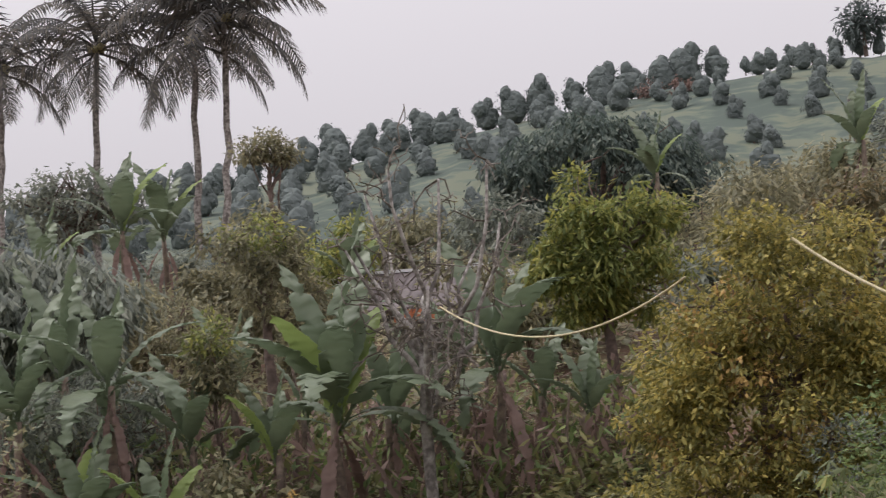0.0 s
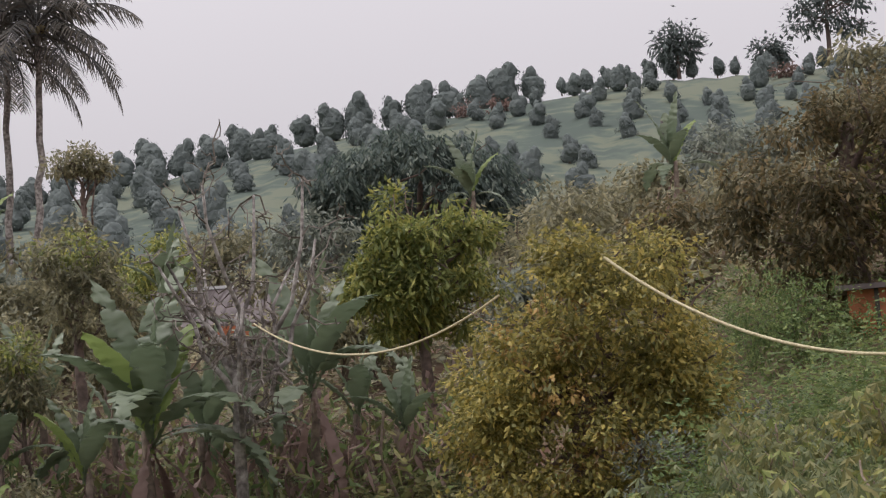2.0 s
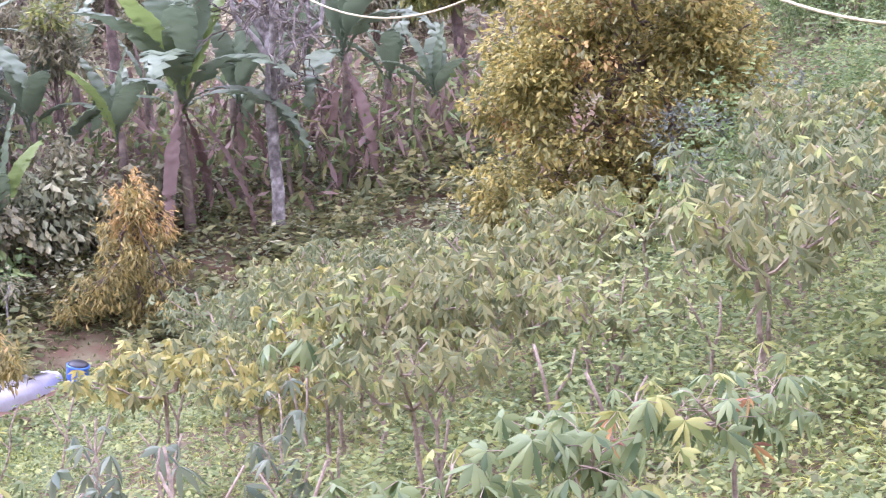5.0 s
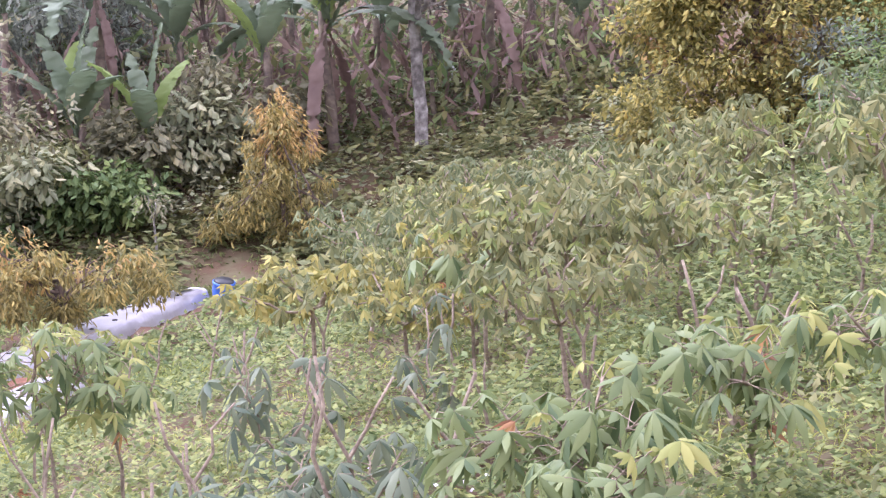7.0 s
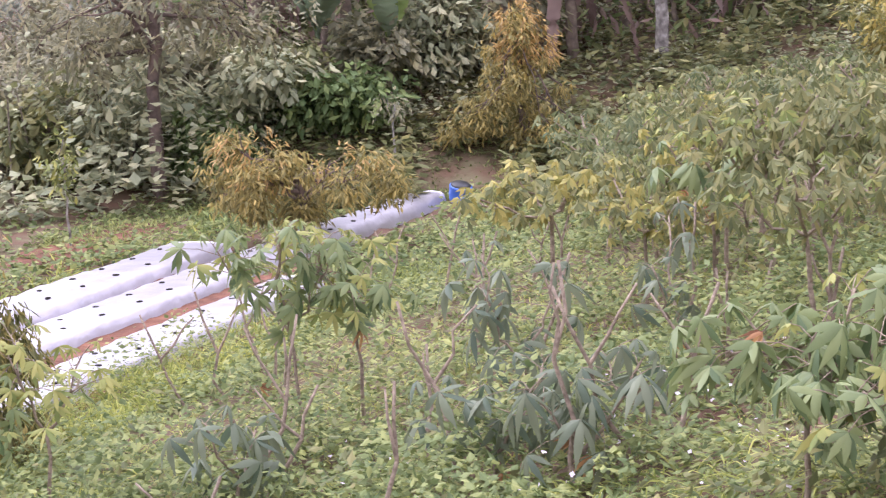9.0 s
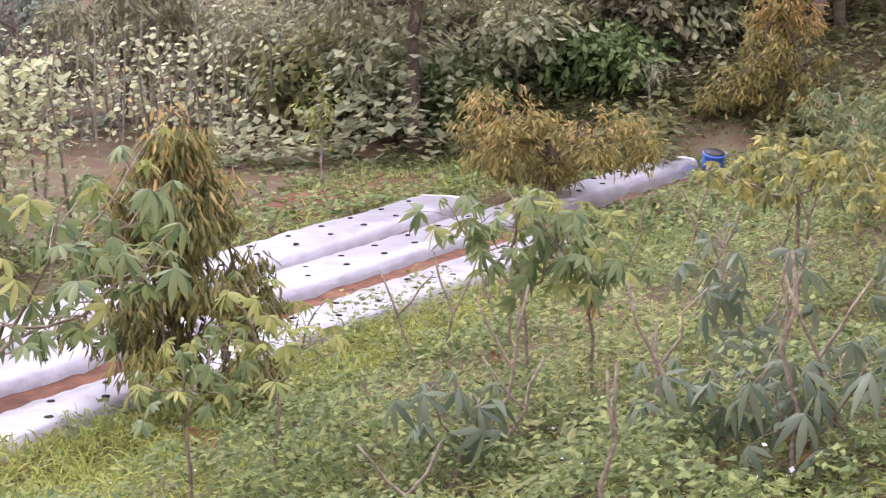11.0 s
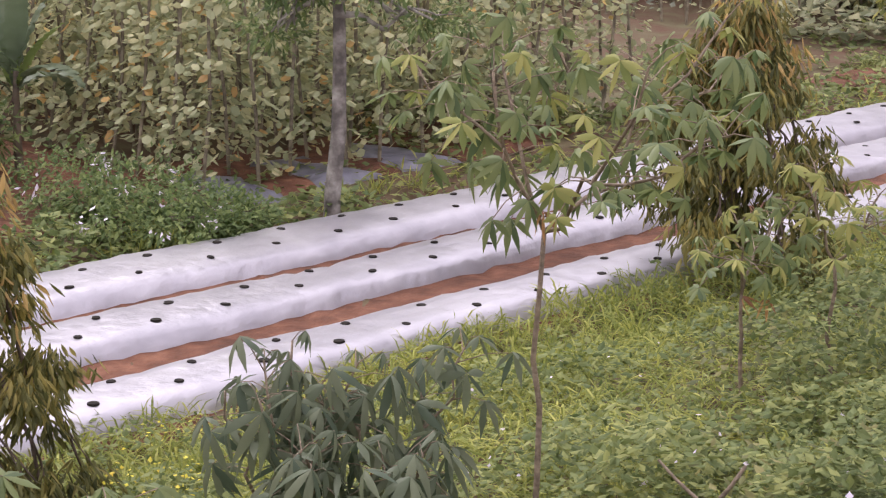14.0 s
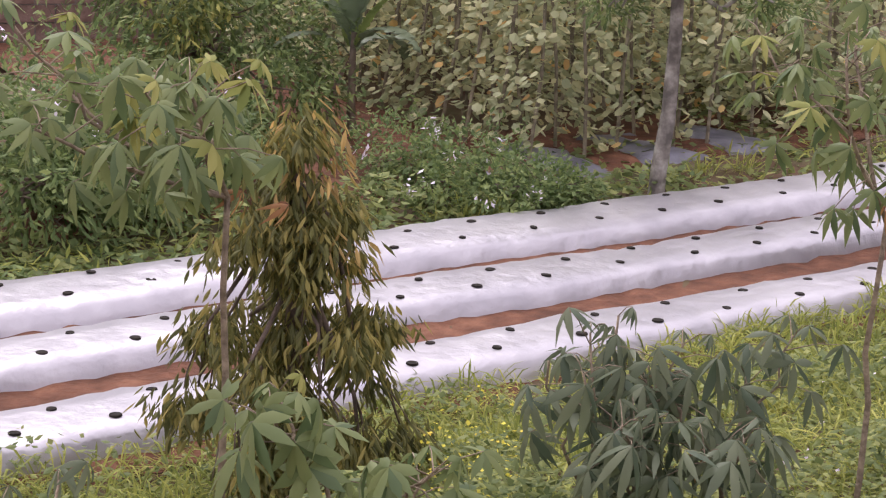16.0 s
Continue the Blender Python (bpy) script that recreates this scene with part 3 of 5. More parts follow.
for i, (az, d, w, h, m) in enumerate([(4.2, 52, 1.7, 2.9, M_YG), (6.2, 56, 2.2, 2.6, M_OLIVE), (8.6, 54, 2.0, 2.8, M_DARK), (-0.2, 56, 1.6, 2.3, M_DARK), (15.6, 56, 2.4, 2.8, M_OLIVE), (17.6, 60, 2.0, 2.6, M_OLIVE), (19.8, 50, 1.6, 1.8, M_OLIVE), (21.8, 58, 2.4, 2.5, M_DARK), (25.5, 46, 2.5, 3.0, M_OLIVE), (-6.5, 48, 2.2, 3.2, M_DARK), (-2.2, 48, 1.5, 2.3, M_DARK), (10.6, 44, 1.5, 2.2, M_DARK), (10.4, 41, 1.2, 2.3, M_OLIVE), (14.6, 40, 1.5, 1.8, M_DARK), (17.9, 38, 1.4, 2.0, M_OLIVE), (26.2, 31, 1.4, 2.6, M_YG), (3.0, 37, 0.7, 2.4, M_OLIVE), (-8.5, 36, 1.8, 3.0, M_DARK), (-1.2, 40, 1.5, 2.5, M_OLIVE), (0.6, 42, 1.4, 2.8, M_OLIVE), (1.6, 44, 1.5, 3.4, M_OLIVE), (-3.0, 38, 1.4, 2.6, M_OLIVE), (9.6, 40, 1.5, 2.9, M_OLIVE), (14.6, 46, 1.6, 3.0, M_OLIVE), (16.4, 42, 1.6, 3.2, M_OLIVE), (19.6, 36, 1.3, 1.9, M_DARKDUR), (21.0, 40, 1.4, 2.0, M_OLIVE)]):
    r = np.random.default_rng(600 + i)
    tree("orchard_tree", "bushy orchard tree with dull green leaves", az, d, None, h * 0.6, 0.08, [(r.normal(0, w * 0.3), 0, h * r.uniform(0.5, 0.78), w * r.uniform(0.45, 0.7), w * 0.6, h * 0.3) for _ in range(4)], int(1700 + 900 * w), 0.09 + 0.0028 * d, 0.035 + 0.001 * d, m, seed=620 + i, shell=0.45, group="orchard trees", hang=0.25, clumps=(26, 0.16 * w + 0.1))


# ---- bare tree in front of the grove ----
def bare_tree(az, d):
    rng = np.random.default_rng(71)
    x, y = spot(az, d)
    t = thing("bare_tree", "nearly leafless tree with a pale trunk and tangled twigs", "tree", at=(x, y, gz(x, y)))
    fork = np.array((0.03, 0, 2.8))
    trunk = [(limb((0, 0, -0.2), fork, rng, 0.012, 8), np.linspace(0.1, 0.07, 8))]
    twigs, tips = [], []
    for i in range(12):
        q = i * 2.399
        e = fork + np.array((math.cos(q) * rng.uniform(0.5, 1.25), math.sin(q) * 0.8, rng.uniform(0.8, 2.6)))
        s = fork * rng.uniform(0.6, 1.0)
        p = limb(s, e, rng, 0.06, 6, -0.06)
        trunk.append((p, np.linspace(0.05, 0.018, 6)))
        for j in range(7):
            b = p[rng.integers(1, 6)]
            e2 = b + unit(rng.normal(0, 1, 3) * (1.0, 0.8, 0.7) + (0, 0, 0.35)) * rng.uniform(0.4, 0.95)
            p2 = limb(b, e2, rng, 0.1, 5)
            twigs.append((p2, np.linspace(0.017, 0.010, 5)))
            for k in range(4):
                b3 = p2[rng.integers(1, 5)]
                e3 = b3 + unit(rng.normal(0, 1, 3) + (0, 0, 0.2)) * rng.uniform(0.15, 0.45)
                twigs.append((limb(b3, e3, rng, 0.12, 4), np.linspace(0.011, 0.007, 4)))
                tips.append(e3)
    part("trunk", mesh_of("trunk", *tubes(trunk, 8), M_BARK, True), t)
    part("twig_tangle", mesh_of("twig_tangle", *tubes(twigs, 3), M_TWIG), t)
    tips = np.array(tips)
    sel = tips[rng.random(len(tips)) < 0.35]
    pos = np.repeat(sel, 3, 0) + rng.normal(0, 0.06, (len(sel) * 3, 3))
    v, f = leaves(pos, rng.normal(0, 1, pos.shape), np.full(len(pos), 0.07), np.full(len(pos), 0.03), rng)
    part("sparse_leaves", mesh_of("sparse_leaves", v, f, M_OLIVE), t, "sparse dull olive leaves")


bare_tree(6.45, 27.4)


# ---- bananas ----
def banana_leaf(L, W, arch, rng, tatter=0.35):
    """One long leaf along +x that rises and bends over, with a keel and torn edges."""
    n = 44
    v, f = [], []
    for i in range(n):
        s = i / (n - 1)
        split = rng.random() < tatter * 0.5
        ang = arch[0] + (arch[1] - arch[0]) * s
        if i == 0:
            p = np.zeros(3)
        else:
            p = p + np.array((math.cos(radians(ang)), 0, math.sin(radians(ang)))) * L / (n - 1)
        w = W * 0.5 * max(0.0, math.sin(math.pi * min(1, max(0, (s - 0.16) / 0.84)) ** 0.85)) ** 0.55 if s > 0.16 else 0.018
        nx, nz = -math.sin(radians(ang)), math.cos(radians(ang))
        for side, k in ((1, 1.0), (1, 0.5), (0, 0), (-1, 0.5), (-1, 1.0)):
            tear = 1 - ((0.05 * rng.random() + (rng.uniform(0.3, 0.8) if split else 0)) if k == 1.0 else 0)
            up = 0.5 * w * k - 0.42 * w * k * k
            v.append((p[0] + nx * up + rng.normal(0, 0.01), side * w * k * tear, p[2] + nz * up - (0.16 * w * rng.random() if k == 1 else 0)))
    for i in range(n - 1):
        for k in range(4):
            a = i * 5 + k
            f.append((a, a + 1, a + 6, a + 5))
    return v, f


BAN_RNG = np.random.default_rng(8)
BANANA_LEAVES = [mesh_of("leaf", *banana_leaf(1.0, 0.245, a, BAN_RNG, tt), M_BANANA, True) for a, tt in (((82, 50), 0.15), ((74, 0), 0.4), ((60, -40), 0.6), ((46, -65), 0.7), ((88, 72), 0.1), ((34, -75), 0.7))]
BANANA_YOUNG = mesh_of("leaf", *banana_leaf(1.0, 0.25, (82, 30), BAN_RNG, 0.02), M_BANANA_Y, True)
BANANA_DRY = mesh_of("dry_leaf", *banana_leaf(1.0, 0.1, (-40, -88), BAN_RNG, 0.3), M_BANDEAD, True)


def banana(az, d, stem, L, n, seed, young=1, dry=4, r=0.085, label="banana plant with torn green leaves and dry hanging leaves"):
    rng = np.random.default_rng(seed)
    x, y = spot(az, d)
    t = thing("banana_plant", label, "banana plant", "bananas of the grove", at=(x, y, gz(x, y)))
    part("stem", mesh_of("stem", *tubes([(limb((0, 0, -0.15), (rng.normal(0, 0.05), 0, stem), rng, 0.01, 6), np.linspace(r * 1.15, r * 0.6, 6))], 9), M_BANSTEM, True), t)
    for i in range(n + young):
        data = BANANA_YOUNG if i >= n else BANANA_LEAVES[(4, 0, 1, 0, 1)[i] if i < 5 else (2, 3, 5, 1)[int(rng.integers(0, 4))]]
        s = L * rng.uniform(0.8, 1.12)
        m = pose(0, 0, stem - 0.08 - 0.02 * i, 0, 0, i * 137.5 + rng.uniform(-25, 25)) @ Matrix.Diagonal((s, s * rng.uniform(0.85, 1.1), s, 1))
        part("leaf", data, t, "fresh light green leaf" if i >= n else "", m)
    for i in range(dry):
        s = L * rng.uniform(0.5, 0.9)
        part("dry_leaf", BANANA_DRY, t, "brown withered leaf", pose(0, 0, stem * rng.uniform(0.75, 0.97), 0, 0, rng.uniform(0, 360)) @ Matrix.Diagonal((s, s, s, 1)))


for i, a in enumerate([(-2.6, 26.6, 2.5, 1.25, 9, 0, 5), (-5.2, 26.8, 2.1, 1.4, 9, 0, 5), (-3.4, 25.2, 1.0, 1.2, 6, 1, 1), (-1.35, 25.0, 0.9, 1.0, 3, 2, 1), (3.95, 26.4, 1.95, 1.75, 11, 2, 6), (2.0, 26.2, 1.5, 1.0, 4, 1, 5), (5.5, 27.5, 1.5, 1.2, 7, 0, 6), (8.6, 28.0, 2.0, 1.6, 8, 0, 6), (9.9, 29.0, 1.2, 1.0, 5, 0, 6), (7.6, 30.0, 1.5, 1.2, 6, 0, 5), (-7.6, 28.0, 2.0, 1.4, 8, 0, 4), (0.9, 30.0, 1.5, 1.1, 5, 0, 6), (11.2, 28.4, 0.9, 0.9, 5, 0, 6), (-3.9, 28.5, 2.2, 1.3, 8, 0, 4), (-0.4, 27.6, 1.3, 1.1, 6, 0, 4), (6.6, 29.5, 1.2, 1.1, 6, 0, 6), (3.0, 29.0, 1.2, 1.0, 5, 0, 6)]):
    banana(a[0], a[1] + 1.3, a[2] * 1.02, a[3] * 1.42, a[4], 80 + i, a[5], a[6])
for i, (az, d, st, L) in enumerate([(-1.95, 43, 3.4, 2.0), (-0.75, 44, 3.2, 1.9), (4.6, 41, 2.2, 1.6), (19.5, 42, 2.4, 1.5), (-4.2, 42, 2.6, 1.8), (13.6, 48, 3.6, 1.6)]):
    banana(az, d, st, L, 8, 110 + i, 1, 4)
banana(-36.0, 16.3, 0.85, 0.95, 8, 130, 2, 2, 0.04, "small banana plant beside the bean rows")


# ---- palms ----
def frond_mesh(rng, L=3.6, arch=(35, -55)):
    v, f = [], []
    n = 34
    p = np.zeros(3)
    stem = []
    for i in range(n):
        s = i / (n - 1)
        a = radians(arch[0] + (arch[1] - arch[0]) * s ** 1.2)
        d = np.array((math.cos(a), 0, math.sin(a)))
        p = p + d * L / n
        stem.append(p.copy())
        if s < 0.14:
            continue
        ll = L * 0.27 * math.sin(math.pi * (0.12 + 0.86 * s)) ** 0.6 * rng.uniform(0.8, 1.15)
        for side in (-1, 1):
            q = unit(d * 0.55 + np.array((0, side * 0.85, 0)) + np.array((0, 0, -0.35 - 0.5 * rng.random())))
            e = p + q * ll
            m = p + q * ll * 0.5 + np.array((0, 0, 0.08 * ll))
            w = d * 0.03
            k = len(v)
            v += [p - w, p + w, m + w * 1.2, m - w * 1.2, e + (0, 0, -0.14 * ll)]
            f += [(k, k + 1, k + 2, k + 3), (k + 3, k + 2, k + 4)]
    tv, tf = tubes([(stem[::3], np.linspace(0.05, 0.012, len(stem[::3])))], 4)
    k = len(v)
    return v + tv, f + [tuple(k + i for i in q) for q in tf]


PALM_RNG = np.random.default_rng(9)
FRONDS = [mesh_of("frond", *frond_mesh(PALM_RNG, 3.5, a), M_PALM) for a in ((80, 10), (55, -25), (35, -45), (12, -65), (-15, -82))]


def palm(az, el, d, seed, size=1.0):
    rng = np.random.default_rng(seed)
    x, y = spot(az, d)
    z0 = gz(x, y)
    h = level(el, d) - z0
    t = thing("coconut_palm", "tall coconut palm with a slim grey trunk", "palm", "coconut palms", at=(x, y, z0))
    n = 14
    pts = limb((-0.35 + rng.normal(0, 0.2), 0, -0.3), (0, 0, h), rng, 0.006, n)
    part("trunk", mesh_of("trunk", *tubes([(pts, np.linspace(0.16, 0.11, n) * (1 + 0.05 * np.sin(np.arange(n) * 2)))], 10), M_BARK, True), t)
    for i in range(24):
        k = min(4, int(i / 24 * 5))
        s = size * rng.uniform(0.85, 1.08)
        part("frond", FRONDS[k], t, at=pose(0, 0, h - 0.02 * i, rng.uniform(-12, 12), 0, i * 137.5 + rng.uniform(-14, 14)) @ Matrix.Scale(s, 4))
    for i in range(7):
        bm = bmesh.new()
        bmesh.ops.create_icosphere(bm, subdivisions=2, radius=0.13)
        q = i * 0.9
        for w in bm.verts:
            w.co = Vector((w.co.x + 0.25 * math.cos(q), w.co.y + 0.25 * math.sin(q), w.co.z * 1.2 - 0.22 - 0.1 * (i % 2)))
        me = bpy.data.meshes.new("coconut")
        bm.to_mesh(me)
        bm.free()
        me.materials.append(M_OLIVE)
        part("coconut", me, t, at=pose(0, 0, h))


for i, (az, el, size) in enumerate([(-5.1, 11.0, 1.0), (-2.35, 11.5, 1.1), (0.45, 11.6, 1.15), (1.4, 12.2, 1.25)]):
    palm(az, el, 75 - i, 140 + i, size)


# ---- the planted hill ----
def hill_tree_mesh(seed, h, r):
    rng = np.random.default_rng(seed)
    lobes = [(rng.normal(0, r * 0.2), rng.normal(0, r * 0.2), h * (0.26 + 0.15 * i), r * (0.95, 0.95, 0.76, 0.46)[i], r * (0.95, 0.95, 0.76, 0.46)[i], h * (0.2, 0.2, 0.19, 0.17)[i]) for i in range(4)]
    v, f = crown_leaves(lobes, 700, 0.34, 0.22, rng, 0.2, 0.5, 1, 0.96, gap=2.0)
    v, f = list(v), [tuple(q) for q in f]
    for lo in lobes:
        bm = bmesh.new()
        bmesh.ops.create_icosphere(bm, subdivisions=3, radius=1.0)
        k = len(v)
        for w in bm.verts:
            s = 0.98 + 0.2 * noise.noise(w.co * 2.4 + Vector((seed, 0, lo[2]))) + 0.1 * noise.noise(w.co * 6.0)
            v.append((lo[0] + w.co.x * lo[3] * s, lo[1] + w.co.y * lo[4] * s, lo[2] + w.co.z * lo[5] * 1.25 * s))
        f += [tuple(k + w.index for w in q.verts) for q in bm.faces]
        bm.free()
    return mesh_of("crown", v, f, M_HILLTREE_HAZED), mesh_of("trunk", *tubes([(limb((0, 0, -0.6), (0, 0, h * 0.6), rng, 0.02, 4), np.linspace(0.22, 0.12, 4))], 6), M_DBARK)


def plant_hill():
    rng = np.random.default_rng(15)
    kinds = [hill_tree_mesh(150 + i, h, r) for i, (h, r) in enumerate([(5.2, 1.9), (4.8, 1.7), (5.6, 2.1), (4.4, 1.5)])]
    for row, d in enumerate((318, 302, 290, 277, 264, 251, 238, 225, 208, 190, 170)):
        az = -7.5 + rng.uniform(0, 1)
        while az < 27.5:
            small = 0.55 if (row == 0 and az > 16) else 0.78 if az > 13 and row else 1.0
            if rng.random() < (0.98 if row == 0 else 0.68):
                dd = d + rng.normal(0, 3.0 if row else 0.8)
                x, y = spot(az, dd)
                s = small * rng.uniform(0.9, 1.2) * (1.12 if row == 0 else 0.9)
                c, tr = kinds[int(rng.integers(0, 4))]
                t = thing("hill_tree", "rounded clove tree planted in rows on the hillside", "tree", "trees in rows on the hill", at=(x, y, gz(x, y) - 0.45 * s), rz=rng.uniform(0, 360))
                w = s * (0.98 if row == 0 and small == 1.0 else 0.88)
                t.scale = (w, w, s * rng.uniform(1.0, 1.2))
                part("trunk", tr, t)
                part("crown", c, t)
            az += math.degrees((4.7 if row == 0 else 6.0) * rng.uniform(0.85, 1.15) / d) * (0.72 if small < 0.6 else 1)


plant_hill()
tree("ridge_tree", "tall tree with spiky dark foliage on the ridge", 19.85, 316, None, 5.5, 0.3, [(0, 0, 6.0, 3.4, 3, 2.0), (-1.5, 0, 4.5, 2.5, 2, 1.6), (1.5, 0, 5, 2.6, 2, 1.8), (0.3, 0, 8.0, 1.6, 1.6, 1.2)], 1500, 1.3, 0.4, M_HILLTREE_HAZED, seed=161, shell=0.3)
tree("ridge_tree", "tall airy tree with layered branches on the ridge", 24.2, 312, None, 12, 0.35, [(-4, 0, 6.5, 3.2, 2, 1.0), (-3, 0, 9.5, 3.0, 2, 1.0), (1, 0, 12, 3.2, 2, 1.2), (4.2, 0, 10, 3.0, 2, 1.1), (0, 0, 7.5, 3.5, 2, 1.0), (4, 0, 6, 3.4, 2, 1.2), (6.5, 0, 12.5, 2.5, 2, 1.0)], 1900, 1.1, 0.45, M_HILLTREE_HAZED, seed=162, shell=0.2, limbs=18)
# leafy clumps added to stand for patches of bare reddish soil
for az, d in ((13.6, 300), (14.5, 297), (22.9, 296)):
    tree("reddish_patch", "patch of reddish soil on the hillside, built as a leafy clump", az, d, None, 1.0, 0.1, [(0, 0, 1.0, 2.0, 1.5, 0.9), (0.9, 0, 0.8, 1.4, 1.2, 0.7)], 420, 0.6, 0.4, M_BANDEAD, seed=170 + d, shell=0.4, category="bush", group="dry bushes")
tree("ridge_tree", "small bushy tree on the ridge", 22.4, 316, None, 3.5, 0.2, [(0, 0, 3.5, 2.6, 2, 1.8), (2, 0, 3, 2, 2, 1.4)], 700, 1.0, 0.45, M_HILLTREE_HAZED, seed=163, shell=0.3)


# ---- house among the trees, shed, wall ----
def house(az, d):
    x, y = spot(az, d)
    z = gz(x, y)
    t = thing("house", "low weathered house with a faded metal roof and white fascia", "house", at=(x, y, z), rz=-az)
    eave, ridge = level(3.35, d) - z, level(4.5, d) - z
    part("wall", mesh_of("wall", *box(-1.9, 1.9, 0, 3.6, -0.5, eave), M_WALL), t)
    v = [(-2.15, -0.35, eave - 0.05), (2.15, -0.35, eave - 0.05), (2.15, 3.9, eave - 0.05), (-2.15, 3.9, eave - 0.05), (-1.1, 1.7, ridge), (1.9, 1.7, ridge)]
    v += [(a, b, c - 0.05) for a, b, c in v]
    f = [(0, 1, 5, 4), (1, 2, 5), (2, 3, 4, 5), (3, 0, 4), (6, 10, 11, 7), (7, 11, 8), (8, 11, 10, 9), (9, 10, 6), (0, 6, 7, 1), (1, 7, 8, 2), (2, 8, 9, 3), (3, 9, 6, 0)]
    roof = part("roof", mesh_of("roof", v, f, M_ROOF), t)
    part("ridge_cap", mesh_of("ridge_cap", *box(-1.15, 1.95, 1.6, 1.8, ridge - 0.02, ridge + 0.06), M_WHITE), roof, "white ridge capping")
    for i in range(13):
        s = i / 12
        x0, x1 = -2.1 + 4.2 * s, -1.1 + 3.0 * s
        part("roof_rib", mesh_of("roof_rib", *tubes([([(x0, -0.33, eave - 0.02), (x1, 1.68, ridge + 0.01)], [0.022, 0.022])], 4), M_ROOF), roof)
    part("fascia", mesh_of("fascia", *box(1.55, 2.9, -0.45, -0.38, eave + 0.55, eave + 0.72), M_WHITE), t, "white painted fascia board")
    part("side_roof", mesh_of("side_roof", *box(1.5, 2.95, -0.38, 1.6, eave + 0.52, eave + 0.6), M_ROOF), t)
    part("awning", mesh_of("awning", *box(-0.6, 0.55, -0.62, -0.4, eave - 0.42, eave - 0.12), M_ORANGE), t, "faded orange awning cloth")
    part("lean_to", mesh_of("lean_to", *box(-3.0, -1.95, -0.6, 1.4, eave - 0.3, eave - 0.22), M_WHITE), t, "pale sheet roof")
    for x0 in (-2.95, 1.62, 2.8):
        part("post", mesh_of("post", *box(x0, x0 + 0.08, -0.36, -0.28, -0.5, eave + (0.55 if x0 > 0 else -0.3)), M_POST), t)
    part("window", mesh_of("window", *box(-1.3, -0.75, -0.03, 0.02, 0.3, eave - 0.2), M_DARKMETAL), t)


house(6.4, 50.0)


def shed(az, d):
    x, y = spot(az, d)
    z = gz(x, y)
    h = level(2.85, d) - z
    t = thing("shed", "small shed with orange painted wall behind the weeds", "shed", at=(x, y, z), rz=-az)
    part("wall", mesh_of("wall", *box(-0.3, 2.2, 0, 1.8, -0.4, h), M_ORANGE), t)
    part("roof", mesh_of("roof", *box(-0.45, 2.35, -0.2, 2.0, h, h + 0.07), M_ROOF), t)
    part("door_post", mesh_of("door_post", *box(0.05, 0.11, -0.04, -0.003, -0.4, h), M_POST), t)
    part("window", mesh_of("window", *box(0.35, 0.75, -0.05, -0.003, h - 0.5, h - 0.15), M_DARKMETAL), t)


shed(24.8, 27.0)


def block_wall(p0, p1, z0, rows, bw, bh, name, limit, seed):
    """A wall with a mortar core and single blocks set proud of it."""
    rng = np.random.default_rng(seed)
    a, b = np.array(p0), np.array(p1)
    L = np.linalg.norm(b - a)
    w = thing(name, "weathered dull block wall behind the plants", "wall", kind="structure", at=(*p0, z0), rz=math.degrees(math.atan2(b[1] - a[1], b[0] - a[0])))
    part("core", mesh_of("core", *box(0, L, -0.07, 0.07, -0.4, rows * bh), M_MORTAR), w)
    brick = mesh_of("block", *box(0, bw - 0.015, -0.084, 0.084, 0, bh - 0.014), M_BRICK)
    n = 0
    for r in range(rows):
        x = -(bw / 2) * (r % 2)
        while x < L - bw * 0.6 and n < limit:
            if x >= 0:
                part("block", brick, w, at=pose(x, rng.normal(0, 0.003), r * bh, 0, 0, rng.normal(0, 0.15)))
                n += 1
            x += bw


block_wall(spot(-31, 33), spot(-18, 33), 0.15, 12, 0.42, 0.19, "wall_1", 290, 3)
block_wall(spot(-52, 20.5), spot(-41, 21.0), 0.05, 6, 0.42, 0.19, "wall_2", 120, 4)


